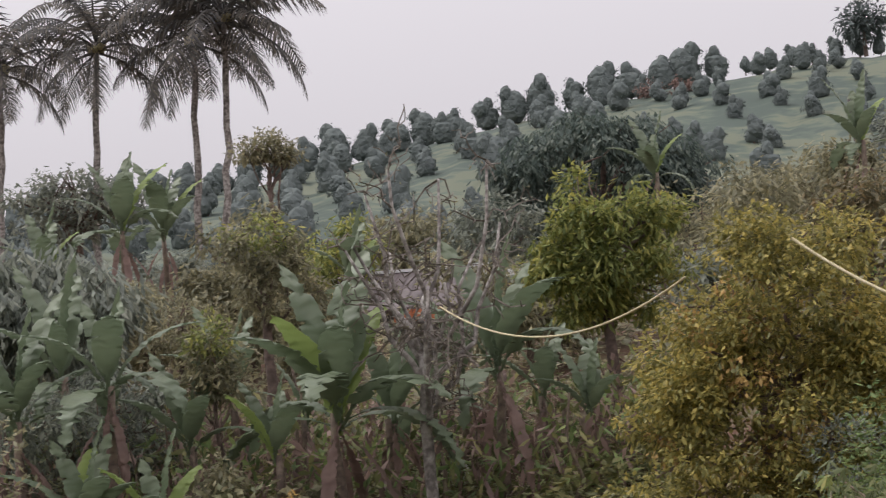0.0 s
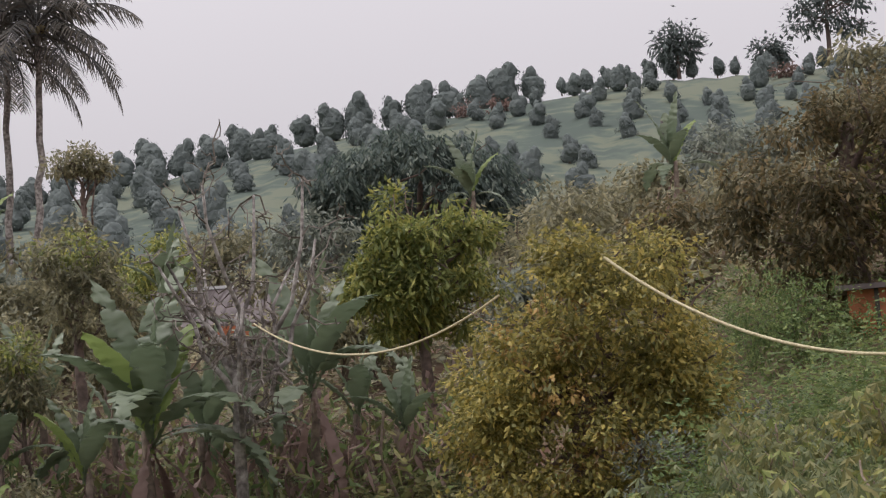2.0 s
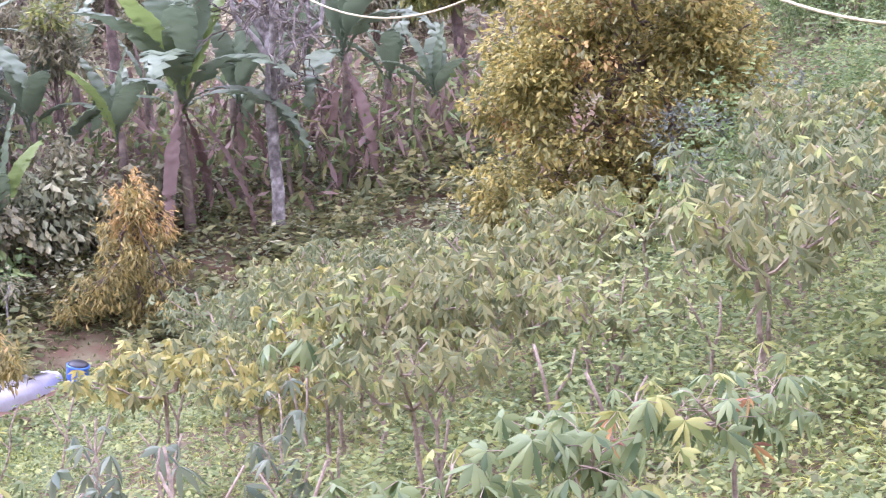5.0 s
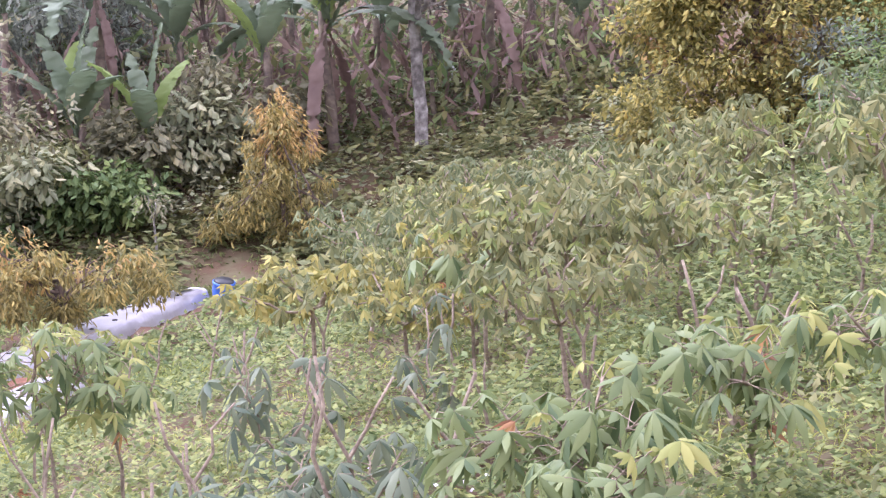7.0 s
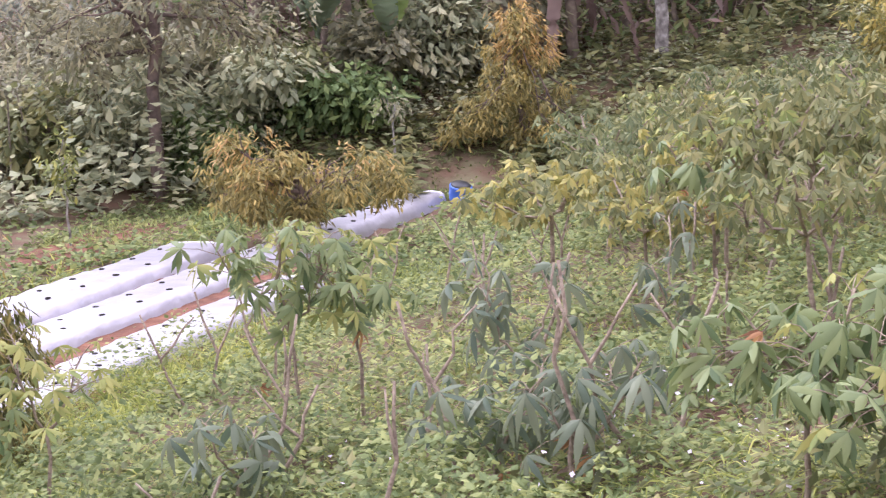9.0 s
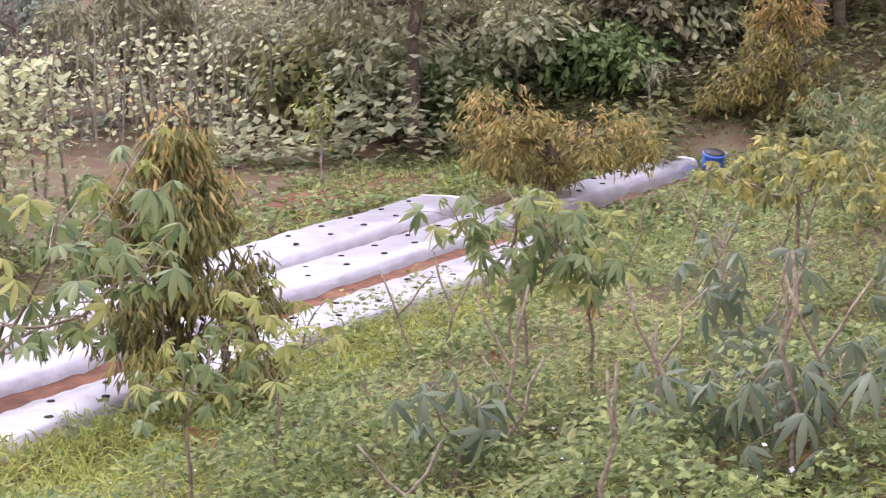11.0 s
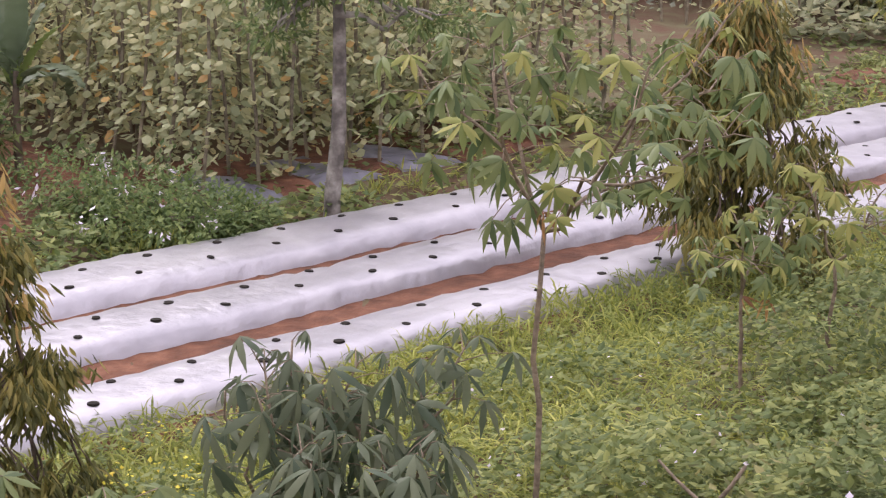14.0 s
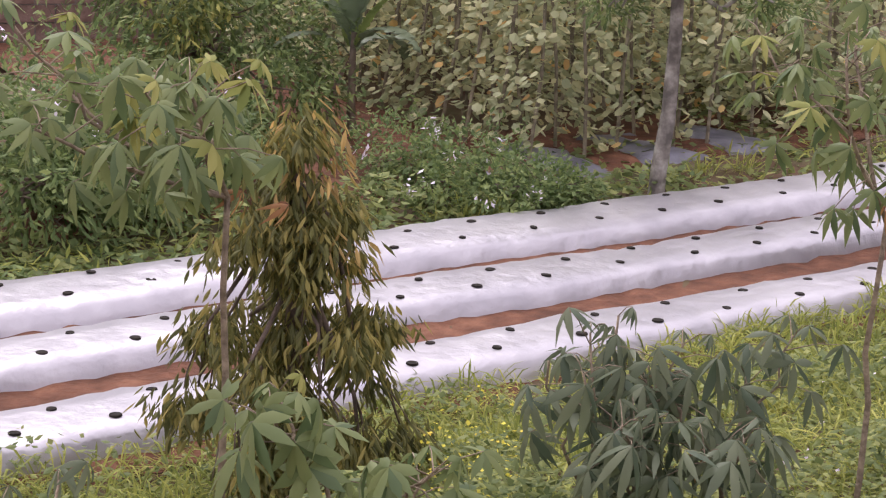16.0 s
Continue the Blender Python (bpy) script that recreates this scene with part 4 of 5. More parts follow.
# ---- beans on stakes ----
def bean_row(al_list, ac0, ac1, seed, height=2.1, yellow=0.03, film=True, density=800):
    """Bean rows run across the terrace, away from the beds: stakes in pairs and a curtain of leaves."""
    rng = np.random.default_rng(seed)
    for al in al_list:
        x0, y0 = bed_xy(al, ac0)
        t = thing("bean_row", "row of climbing beans on thin stakes with yellowing lower leaves", "bean plants", "bean rows", at=(x0, y0, gz(x0, y0)), rz=math.degrees(BED_ANG * -1) + 180)
        n = int((ac1 - ac0) / 0.45)
        L = ac1 - ac0
        for i in range(n):
            for s in (-1, 1):
                e = (i * 0.45 + rng.normal(0, 0.05), s * 0.05 + rng.normal(0, 0.06), height * rng.uniform(0.95, 1.3))
                pts = limb((i * 0.45 + rng.normal(0, 0.03), s * 0.28, -0.1), e, rng, 0.012, 4)
                part("stake", mesh_of("stake", *tubes([(pts, [0.017, 0.016, 0.014, 0.011])], 5), M_STAKE), t)
        m = int(density * L)
        h = rng.random(m) * height * 1.05
        s = rng.choice((-1, 1), m)
        pos = np.stack([rng.uniform(-0.15, L, m), s * (0.3 - 0.22 * h / height) + rng.normal(0, 0.09, m), 0.1 + h], 1)
        dirs = np.stack([rng.normal(0, 0.6, m), s * 0.7 + rng.normal(0, 0.4, m), rng.normal(-0.15, 0.25, m)], 1)
        old = rng.random(m) < yellow * (1.6 - 1.3 * h / height)
        for sel, nm, mt in ((~old, "foliage", M_BEAN), (old, "yellow_leaves", M_BEAN_Y)):
            k = int(sel.sum())
            v, f = leaves(pos[sel], dirs[sel], rng.uniform(0.06, 0.105, k), rng.uniform(0.056, 0.095, k), rng, 0.3, 0.1, 3)
            part(nm, mesh_of(nm, v, f, mt), t, "yellowed lower leaves" if old is sel else "")
        if film and al < 11.5:
            bv, bf = [], []
            for i in range(9):
                w = rng.uniform(0.75, 1.1)
                for c, hh in ((-0.36, -0.05), (-0.26, 0.05), (-0.1, 0.085), (0.08, 0.09), (0.24, 0.06), (0.36, -0.05)):
                    bv.append((i * 0.16 - 0.55 + rng.normal(0, 0.03), c * w + rng.normal(0, 0.03), (-0.06 if i in (0, 8) else hh * w * 0.7) + rng.normal(0, 0.014)))
            for i in range(8):
                bf += [(i * 6 + c, i * 6 + c + 1, i * 6 + c + 7, i * 6 + c + 6) for c in range(5)]
            part("mulch_film", mesh_of("mulch_film", bv, bf, M_BLACKFILM, True), t, "dull dark plastic film")


bean_row([9.15, 10.05, 10.95], 12.4, 19.5, 200)
bean_row([11.85, 12.75, 13.65], 12.4, 19.5, 202, 1.7)
bean_row([1.0, -0.4, -1.8], 19.0, 24.0, 210, 1.9, 0.05, False)
bean_row([19.3, 20.6, 22.0], 14.8, 20.5, 215, 1.3, 0.03, False, 110)


# ---- other trees round the terrace ----
tree("moringa_tree", "slim grey-trunked tree with feathery light leaves", -27.0, 14.3, None, 2.7, 0.055, [(-0.4, 0, 1.75, 0.5, 0.4, 0.14), (0.35, 0, 1.85, 0.6, 0.5, 0.16), (0, 0, 2.3, 0.8, 0.7, 0.4), (0.75, 0, 1.55, 0.4, 0.35, 0.1), (-0.5, 0, 1.4, 0.35, 0.3, 0.08)], 5600, 0.075, 0.028, M_FRESH, M_BARK, seed=221, shell=0.1, limbs=16, lean=(0.12, 0))
tree("cempedak_tree", "slim tree with a bare brown trunk beside the beans", -8.15, 24.4, None, 3.2, 0.085, [(0, 0, 2.5, 1.3, 1.0, 0.7), (-0.9, 0, 1.95, 0.8, 0.6, 0.4), (1.0, 0, 2.1, 0.9, 0.6, 0.4), (0.2, 0, 3.2, 1.1, 0.9, 0.6)], 5200, 0.13, 0.05, M_OLIVE, M_DBARK, seed=222, shell=0.3, limbs=12)
tree("shrub", "feathery green shrub beside the bean rows", -40.6, 16.8, None, 0.7, 0.05, [(0, 0, 1.05, 0.95, 0.9, 0.75), (0.7, 0, 0.75, 0.75, 0.7, 0.6), (-0.5, 0, 1.2, 0.7, 0.7, 0.6), (1.1, -0.2, 0.4, 0.6, 0.6, 0.4)], 9000, 0.10, 0.035, M_FRESH, seed=223, shell=0.5, category="shrub", tips=([(0.35, -0.5, 1.2, 0.5, 0.4, 0.45)], 900, M_YG))
for i, (az, d, r, h) in enumerate([(-33.6, 13.9, 0.55, 0.42), (-31.4, 13.7, 0.5, 0.36), (-32.4, 14.4, 0.6, 0.45), (-34.8, 14.6, 0.5, 0.5), (-30.0, 13.9, 0.35, 0.3)]):
    tree("low_bush", "low leafy green bush with small pale flowers", az, d, None, 0.2, 0.015, [(0, 0, h * 0.5, r, r, h * 0.6), (r * 0.5, 0, h * 0.4, r * 0.6, r * 0.6, h * 0.5)], 2000, 0.065, 0.028, M_FRESH, seed=230 + i, shell=0.5, limbs=5, category="bush", group="low bushes", tips=([(0, 0, h * 0.7, r * 0.9, r * 0.9, h * 0.5)], 15, M_WFLOWER))
for i, (az, d, r, h) in enumerate([(-45.6, 13.0, 0.7, 0.9), (-44.2, 13.8, 0.7, 0.9), (-42.7, 13.3, 0.65, 0.75), (-41.4, 13.9, 0.65, 0.7), (-43.4, 15.6, 0.8, 1.0), (-40.2, 14.6, 0.6, 0.6), (-45.2, 14.0, 0.8, 1.1)]):
    tree("flowering_bush", "leafy bush with small white flowers", az, d, None, 0.4, 0.02, [(0, 0, h * 0.55, r, r, h * 0.5), (r * 0.4, 0, h * 0.35, r * 0.7, r * 0.7, h * 0.4)], 2600, 0.09, 0.035, M_FRESH, seed=240 + i, shell=0.45, limbs=6, category="bush", group="flowering bushes", tips=([(0, 0, h * 0.75, r * 0.9, r * 0.9, h * 0.35)], 18, M_WFLOWER))
for i, (az, d, w, h, m) in enumerate([(-11.2, 30, 1.3, 2.6, M_OLIVE), (-13.6, 29, 1.2, 2.3, M_OLIVE), (-16.5, 28, 1.4, 2.4, M_OLIVE), (-19.3, 29, 1.2, 2.2, M_DARK), (-5.6, 30, 1.4, 2.8, M_DARK), (-2.8, 31, 1.2, 2.4, M_DARK), (-0.3, 27.2, 0.55, 1.5, M_OLIVE), (-36.5, 24, 1.4, 2.2, M_DARK), (-33.0, 25, 1.3, 2.3, M_DARK), (-39.5, 26, 1.8, 2.4, M_OLIVE), (-29.5, 27, 1.3, 2.2, M_OLIVE), (-22.5, 27, 1.2, 2.0, M_OLIVE), (-25.5, 29, 1.3, 2.0, M_DARK), (-46, 26, 2.0, 3.0, M_OLIVE), (-9.5, 36, 2.0, 3.4, M_DARK), (-13, 38, 2.2, 3.6, M_DARK), (-17, 38, 2.0, 3.4, M_DARK), (-22, 40, 2.4, 3.8, M_DARK), (-28, 40, 2.4, 3.6, M_DARK), (-35, 36, 2.4, 3.4, M_DARK), (-42, 36, 2.6, 3.4, M_DARK), (-49, 34, 2.4, 3.4, M_DARK)]):
    r = np.random.default_rng(300 + i)
    tree("orchard_tree", "bushy orchard tree with dull green leaves", az, d, None, h * 0.6, 0.06, [(r.normal(0, w * 0.3), r.normal(0, w * 0.2), h * r.uniform(0.3, 0.8), w * r.uniform(0.45, 0.7), w * 0.6, h * 0.26) for _ in range(5)], int(2600 + 900 * w), 0.14, 0.05, m, seed=320 + i, shell=0.3, group="orchard trees", hang=0.35, clumps=(30, 0.15 * w + 0.12))
tree("sapling", "thin sapling with a few pale leaves", -10.9, 21.6, None, 1.0, 0.014, [(0, 0, 1.05, 0.22, 0.2, 0.25), (0.05, 0, 0.8, 0.2, 0.2, 0.15)], 200, 0.1, 0.04, M_YG, M_BARK, seed=350, shell=0.2, limbs=5)
banana(-34.9, 20.5, 2.2, 1.1, 5, 131, 0, 5, 0.07)
tree("sapling", "thin bare-stemmed young sapling", -1.4, 24.6, None, 0.75, 0.02, [(0, 0, 0.9, 0.25, 0.2, 0.2)], 160, 0.09, 0.035, M_OLIVE, M_BARK, seed=351, shell=0.2, limbs=4)
tree("shrub", "fresh light green shrub on the weedy slope", 22.5, 26.5, None, 0.6, 0.03, [(-0.3, 0, 0.75, 0.7, 0.6, 0.55), (0.4, 0, 0.7, 0.65, 0.6, 0.5), (0, 0, 0.4, 1.0, 0.7, 0.45)], 7000, 0.07, 0.026, M_FRESH, seed=352, shell=0.45, category="shrub")
tree("shrub", "dark shrub on the weedy slope", 21.3, 19.0, None, 0.5, 0.03, [(0, 0, 0.5, 0.6, 0.6, 0.5), (0.5, 0, 0.4, 0.5, 0.5, 0.4), (-0.9, 0, 0.45, 0.5, 0.5, 0.45)], 3200, 0.08, 0.03, M_DARK, seed=353, shell=0.45, category="shrub")
for i, (az, d, r) in enumerate([(11.7, 22.6, 0.28), (10.6, 22.4, 0.3), (12.6, 22.2, 0.3), (10.0, 21.8, 0.25)]):
    tree("croton_bush", "small bush with yellow leaves", az, d, None, 0.4, 0.012, [(0, 0, 0.55 + 0.1 * (i == 0), r, r, 0.2), (0.1, 0, 0.35, r * 0.8, r, 0.2)], 420, 0.1, 0.04, M_CASS_Y, seed=360 + i, shell=0.2, limbs=5, category="bush", group="yellow bushes")


for i, (az, d, r, h, m) in enumerate([(-12.6, 26.4, 1.0, 1.7, M_OLIVE), (-11.2, 25.6, 0.9, 1.5, M_FIELD), (-9.8, 26.6, 1.0, 1.8, M_OLIVE), (-8.9, 25.4, 0.8, 1.3, M_VINE), (-7.2, 26.2, 1.0, 1.7, M_OLIVE), (-5.8, 25.6, 0.9, 1.3, M_VINE), (-4.4, 26.2, 0.9, 1.2, M_FIELD), (-3.1, 25.6, 0.8, 1.0, M_FRESH), (-2.0, 26.4, 0.7, 1.1, M_OLIVE), (-6.6, 24.9, 0.6, 0.8, M_FRESH), (-0.8, 26.8, 0.7, 1.2, M_VINE), (1.2, 27.2, 0.8, 1.2, M_OLIVE)]):
    rr = np.random.default_rng(380 + i)
    tree("shrub", "broad-leaved shrub with climbing vines at the edge of the grove", az, d, None, h * 0.6, 0.03, [(rr.normal(0, r * 0.4), rr.normal(0, 0.2), h * rr.uniform(0.2, 0.85), r * 0.6, r * 0.5, h * 0.26) for _ in range(6)], 1700, 0.17, 0.1 if i % 3 else 0.06, m, seed=390 + i, shell=0.4, limbs=9, category="shrub", group="shrubs at the grove", hang=0.3)


# purple-brown stems and dry litter under the bananas
def undergrowth():
    rng = np.random.default_rng(400)
    for i in range(45):
        x, y = spot(rng.uniform(-7, 13), rng.uniform(28, 33))
        z = gz(x, y)
        h = rng.uniform(0.5, 1.9)
        path = (limb((0, 0, -0.1), (rng.normal(0, 0.15), rng.normal(0, 0.15), h), rng, 0.03, 4), np.linspace(0.03, 0.012, 4) * rng.uniform(0.6, 1.8))
        thing("dead_plant", "dead brown plant stalk standing under the bananas", "dead plant", "dead plants", at=(x, y, z), data=mesh_of("dead_plant", *tubes([path], 6), M_BANSTEM))
    n = 9000
    az, d = rng.uniform(-8, 13.5, n), rng.uniform(27.8, 34, n)
    x, y = d * np.sin(np.radians(az)), d * np.cos(np.radians(az))
    pos = np.stack([x, y, ground(x, y) + rng.random(n) ** 1.6 * 1.25], 1)
    for nm, m, a, b, lab in (("dry_litter", M_BANDEAD, 0, 3300, "dry hanging leaves and litter under the bananas"), ("shade_weeds", M_FIELD, 3300, 6000, "dull weeds under the bananas"), ("shade_weeds", M_FRESH, 6000, 9000, "green weeds under the bananas")):
        k = b - a
        v, f = leaves(pos[a:b], rng.normal(0, 1, (k, 3)) + ((0, 0, -0.6) if a == 0 else (0, 0, 0.3)), rng.uniform(0.15, 0.42, k), rng.uniform(0.05, 0.12, k), rng)
        thing(nm, lab, "undergrowth", kind="stuff", data=mesh_of(nm, v, f, m))


undergrowth()


# ---- cassava ----
def palmate(rng, lobes, L, W, droop, segs=2):
    """A hand-shaped leaf whose lobes spread from the end of its stalk, facing +x."""
    q = np.linspace(-115, 115, lobes) + rng.normal(0, 6, lobes)
    d = np.stack([np.cos(np.radians(q)), np.sin(np.radians(q)), rng.normal(-0.1, 0.1, lobes)], 1)
    s = L * (1 - 0.3 * np.abs(q) / 115) * rng.uniform(0.9, 1.1, lobes)
    return leaves(np.zeros((lobes, 3)), d, s, np.full(lobes, W), rng, droop, 0.12, segs)


CRNG = np.random.default_rng(500)
CASS_LEAVES = [mesh_of("leaf", *palmate(CRNG, 7, 0.165, 0.054, dr), m, True) for dr, m in ((0.3, M_CASS), (0.6, M_CASS), (0.9, M_CASS), (0.45, M_CASS_Y), (1.1, M_CASS))]
CASS_NARROW = [mesh_of("leaf", *palmate(CRNG, 6, 0.165, 0.05, dr), M_CASS_D, True) for dr in (0.6, 1.0, 1.4)]
CASS_DEAD = mesh_of("dead_leaf", *palmate(CRNG, 5, 0.13, 0.04, 1.6), M_DEAD)


def cassava_plan(rng, h, heads, spread, nleaf, lean=(0, 0), low=0.52):
    """Stem paths that fork twice, and stalks with their leaf poses."""
    stems, stalks, spots = [], [], []
    fork = np.array((rng.normal(0, 0.04), rng.normal(0, 0.04), h * rng.uniform(low, low + 0.14)))
    stems.append((limb((0, 0, -0.08), fork, rng, 0.018, 7), np.linspace(0.013, 0.009, 7)))
    main = max(2, (heads + 1) // 2)
    q0 = rng.uniform(0, 6.28)
    for i in range(heads):
        b = i % main
        q = q0 + b * 6.28 / main + rng.normal(0, 0.25)
        if i < main:
            e = fork + np.array((math.cos(q), math.sin(q), 0)) * spread * rng.uniform(0.5, 1.0) + (*lean, (h - fork[2]) * rng.uniform(0.35, 1.05))
            p = limb(fork, e, rng, 0.04, 6, -0.07)
            stems.append((p, np.linspace(0.0085, 0.0045, 6)))
        else:
            base = stems[1 + b][0][3]
            q += rng.choice((-1, 1)) * rng.uniform(0.6, 1.2)
            e = base + np.array((math.cos(q), math.sin(q), 0)) * spread * rng.uniform(0.35, 0.7) + (lean[0] * 0.5, lean[1] * 0.5, (h - base[2]) * rng.uniform(0.1, 0.95))
            p = limb(base, e, rng, 0.05, 5, -0.06)
            stems.append((p, np.linspace(0.006, 0.004, 5)))
        for k in range(nleaf):
            s = 1 - 0.7 * (k / nleaf) ** 1.2
            x = s * (len(p) - 1)
            n = min(int(x), len(p) - 2)
            o = p[n] + (p[n + 1] - p[n]) * (x - n)
            a = k * 2.4 + rng.normal(0, 0.3)
            lift = 0.75 - 1.15 * k / nleaf + rng.normal(0, 0.18)
            u = unit(np.array((math.cos(a), math.sin(a), lift)))
            ll = rng.uniform(0.1, 0.25) * (0.6 if k < 2 else 1)
            tip = o + u * ll
            stalks.append((np.array([o, o + u * ll * 0.55 + (0, 0, 0.015), tip]), (0.0026, 0.002, 0.0016)))
            spots.append((tip, math.degrees(a) + rng.normal(0, 18), k))
    return stems, stalks, spots


def cassava(az, d, h, heads=3, spread=0.3, nleaf=9, seed=1, narrow=False, yellow=0.15, size=1.0, dead=2, lean=(0, 0), low=0.52, label="cassava plant with hand-shaped green leaves on thin stems"):
    rng = np.random.default_rng(seed)
    x, y = spot(az, d)
    t = thing("cassava_plant", label, "cassava", "cassava plants", at=(x, y, gz(x, y)))
    stems, stalks, spots = cassava_plan(rng, h, heads, spread, nleaf, lean, low)
    part("stem", mesh_of("stem", *tubes(stems + stalks, 6), M_CSTEM, True), t)
    for p, rz, k in spots:
        s = size * rng.uniform(0.75, 1.15)
        data = CASS_NARROW[int(rng.integers(0, 3))] if narrow else CASS_LEAVES[3] if rng.random() < yellow or (k < 2 and rng.random() < 0.25) else CASS_LEAVES[[0, 1, 2, 4][int(rng.integers(0, 4))]]
        part("leaf", data, t, "young yellow-green leaf" if data is CASS_LEAVES[3] else "", pose(*p, rng.normal(0, 20), rng.uniform(5, 60), rz) @ Matrix.Scale(s * (0.6 if k < 2 else 1), 4))
    for i in range(dead):
        b = stems[0][0][-1] + rng.normal(0, 0.08, 3)
        part("dead_leaf", CASS_DEAD, t, "withered orange-brown leaf", pose(*b, rng.uniform(-30, 30), 60, rng.uniform(0, 360)) @ Matrix.Scale(0.5, 4))


FORMS = {-20.9: ((0.16, 0.0), 0.58), -40.3: ((-0.26, -0.2), 0.72)}
for i, (az, d, h, heads, spread, nleaf, narrow, yel, size, dead) in enumerate([
        (-40.3, 5.6, 2.1, 7, 0.36, 11, False, 0.12, 0.64, 2), (-36.0, 5.2, 1.0, 4, 0.27, 8, False, 0.0, 0.8, 2), (-46.8, 5.6, 0.85, 3, 0.3, 9, True, 0.1, 0.95, 1),
        (-20.9, 6.5, 1.9, 8, 0.62, 16, False, 0.14, 0.55, 1), (-27.4, 6.6, 0.98, 6, 0.34, 10, True, 0.0, 0.8, 3),
        (-24.6, 6.7, 0.92, 6, 0.34, 10, True, 0.0, 0.8, 3), (-29.6, 7.0, 1.2, 2, 0.3, 5, True, 0.0, 0.8, 1), (-12.1, 9.2, 1.15, 4, 0.2, 8, False, 0.75, 0.6, 0),
        (-14.6, 9.0, 0.95, 4, 0.3, 9, False, 0.3, 0.62, 2), (9.9, 6.6, 0.85, 5, 0.4, 10, False, 0.06, 0.74, 2), (12.4, 6.3, 0.65, 4, 0.3, 10, False, 0.12, 0.78, 2),
        (15.6, 6.9, 0.98, 5, 0.45, 11, False, 0.15, 0.72, 3), (1.9, 9.6, 0.95, 3, 0.25, 8, True, 0.0, 0.85, 0), (3.4, 8.0, 0.7, 3, 0.3, 8, True, 0.0, 0.85, 2),
        (0.8, 8.2, 0.6, 3, 0.3, 7, True, 0.0, 0.85, 1), (-4.6, 10.2, 1.3, 6, 0.34, 12, False, 0.35, 0.66, 1), (-2.8, 10.4, 1.2, 5, 0.32, 12, False, 0.35, 0.66, 1),
        (6.4, 10.0, 1.0, 2, 0.3, 6, True, 0.0, 0.8, 1), (7.6, 12.0, 1.2, 3, 0.35, 7, False, 0.3, 0.9, 2), (-7.2, 8.8, 0.7, 2, 0.2, 7, True, 0.0, 1.0, 1), (19.5, 7.2, 0.75, 4, 0.35, 12, False, 0.15, 0.58, 2)]):
    cassava(az, d, h, heads, spread, nleaf, 510 + i, narrow, yel, size, dead, *FORMS.get(az, ((0, 0), 0.22 if narrow else 0.52)))


def far_cassava_kind(seed, leaf, share, lobe_w, fresh):
    rng = np.random.default_rng(seed)
    h = rng.uniform(1.05, 1.5)
    stems, stalks, spots = cassava_plan(rng, h, int(rng.integers(6, 9)), 0.5, 18, low=0.56)
    green, young = ([], []), ([], [])
    for p, rz, k in spots:
        v, f = palmate(rng, 6, 0.088, lobe_w * 0.8, rng.uniform(0.4, 1.2), 1)
        m = np.array(pose(0, 0, 0, rng.normal(0, 18), rng.uniform(0, 50), rz).to_3x3())
        v = v @ m.T + p
        g = young if rng.random() < share else green
        g[1].extend((f + sum(len(q) for q in g[0])).tolist())
        g[0].append(v)
    return (mesh_of("stem", *tubes([(p, r * 1.5) for p, r in stems], 5), M_CSTEM), mesh_of("foliage", np.concatenate(green[0]), green[1], leaf), mesh_of("young_leaves", np.concatenate(young[0]), young[1], fresh))


def cassava_field():
    rng = np.random.default_rng(560)
    families = [("cassava plant with dull green leaves in the crowded field", [far_cassava_kind(570 + i, M_FIELD, 0.16, 0.036, M_CASS_Y) for i in range(5)]),
                ("cassava plant with yellowing leaves in the crowded field", [far_cassava_kind(580 + i, M_FIELD, 0.55, 0.04, M_FIELD_Y) for i in range(4)]),
                ("cassava plant with narrow dark green leaves in the crowded field", [far_cassava_kind(590 + i, M_FIELD_D, 0.05, 0.03, M_CASS_Y) for i in range(4)])]
    for al in np.arange(7.5, 25.5, 0.82):
        for ac in np.arange(-11.0, 7.2, 0.82):
            x, y = bed_xy(al + rng.normal(0, 0.18), ac + rng.normal(0, 0.18))
            d, az = math.hypot(x, y), math.degrees(math.atan2(x, y))
            if d < 9.3 or d > 23.5 or az < -6.5 or az > 31 or (az < 3 and d < 12) or rng.random() < (0.6 if d < 12.5 else 0.24):
                continue
            if (ac > 5.3 and az < 4.5) or (az < 1.8 and d < 21.5):
                continue
            if (d > 18.0 and 13.5 < az < 19.5) or (d > 14.5 and 16.5 < az < 20.5) or (d > 16.5 and az > 20) or (d < 13 and ac > 5.0):
                continue
            tone = math.sin(x * 0.9 + 1.0) * math.cos(y * 0.55) + 0.35 * math.sin(y * 1.3 - x) + rng.normal(0, 0.3)
            label, kinds = families[1 if tone > 0.45 else 2 if tone < -0.5 else 0]
            s = rng.uniform(0.62, 0.98)
            t = thing("cassava_plant", label, "cassava", "cassava field", at=(x, y, gz(x, y)), rz=rng.uniform(0, 360))
            t.scale = (s * 1.1, s * 1.1, s)
            k = kinds[int(rng.integers(0, len(kinds)))]
            for nm, me in zip(("stem", "foliage", "young_leaves"), k):
                part(nm, me, t)


cassava_field()


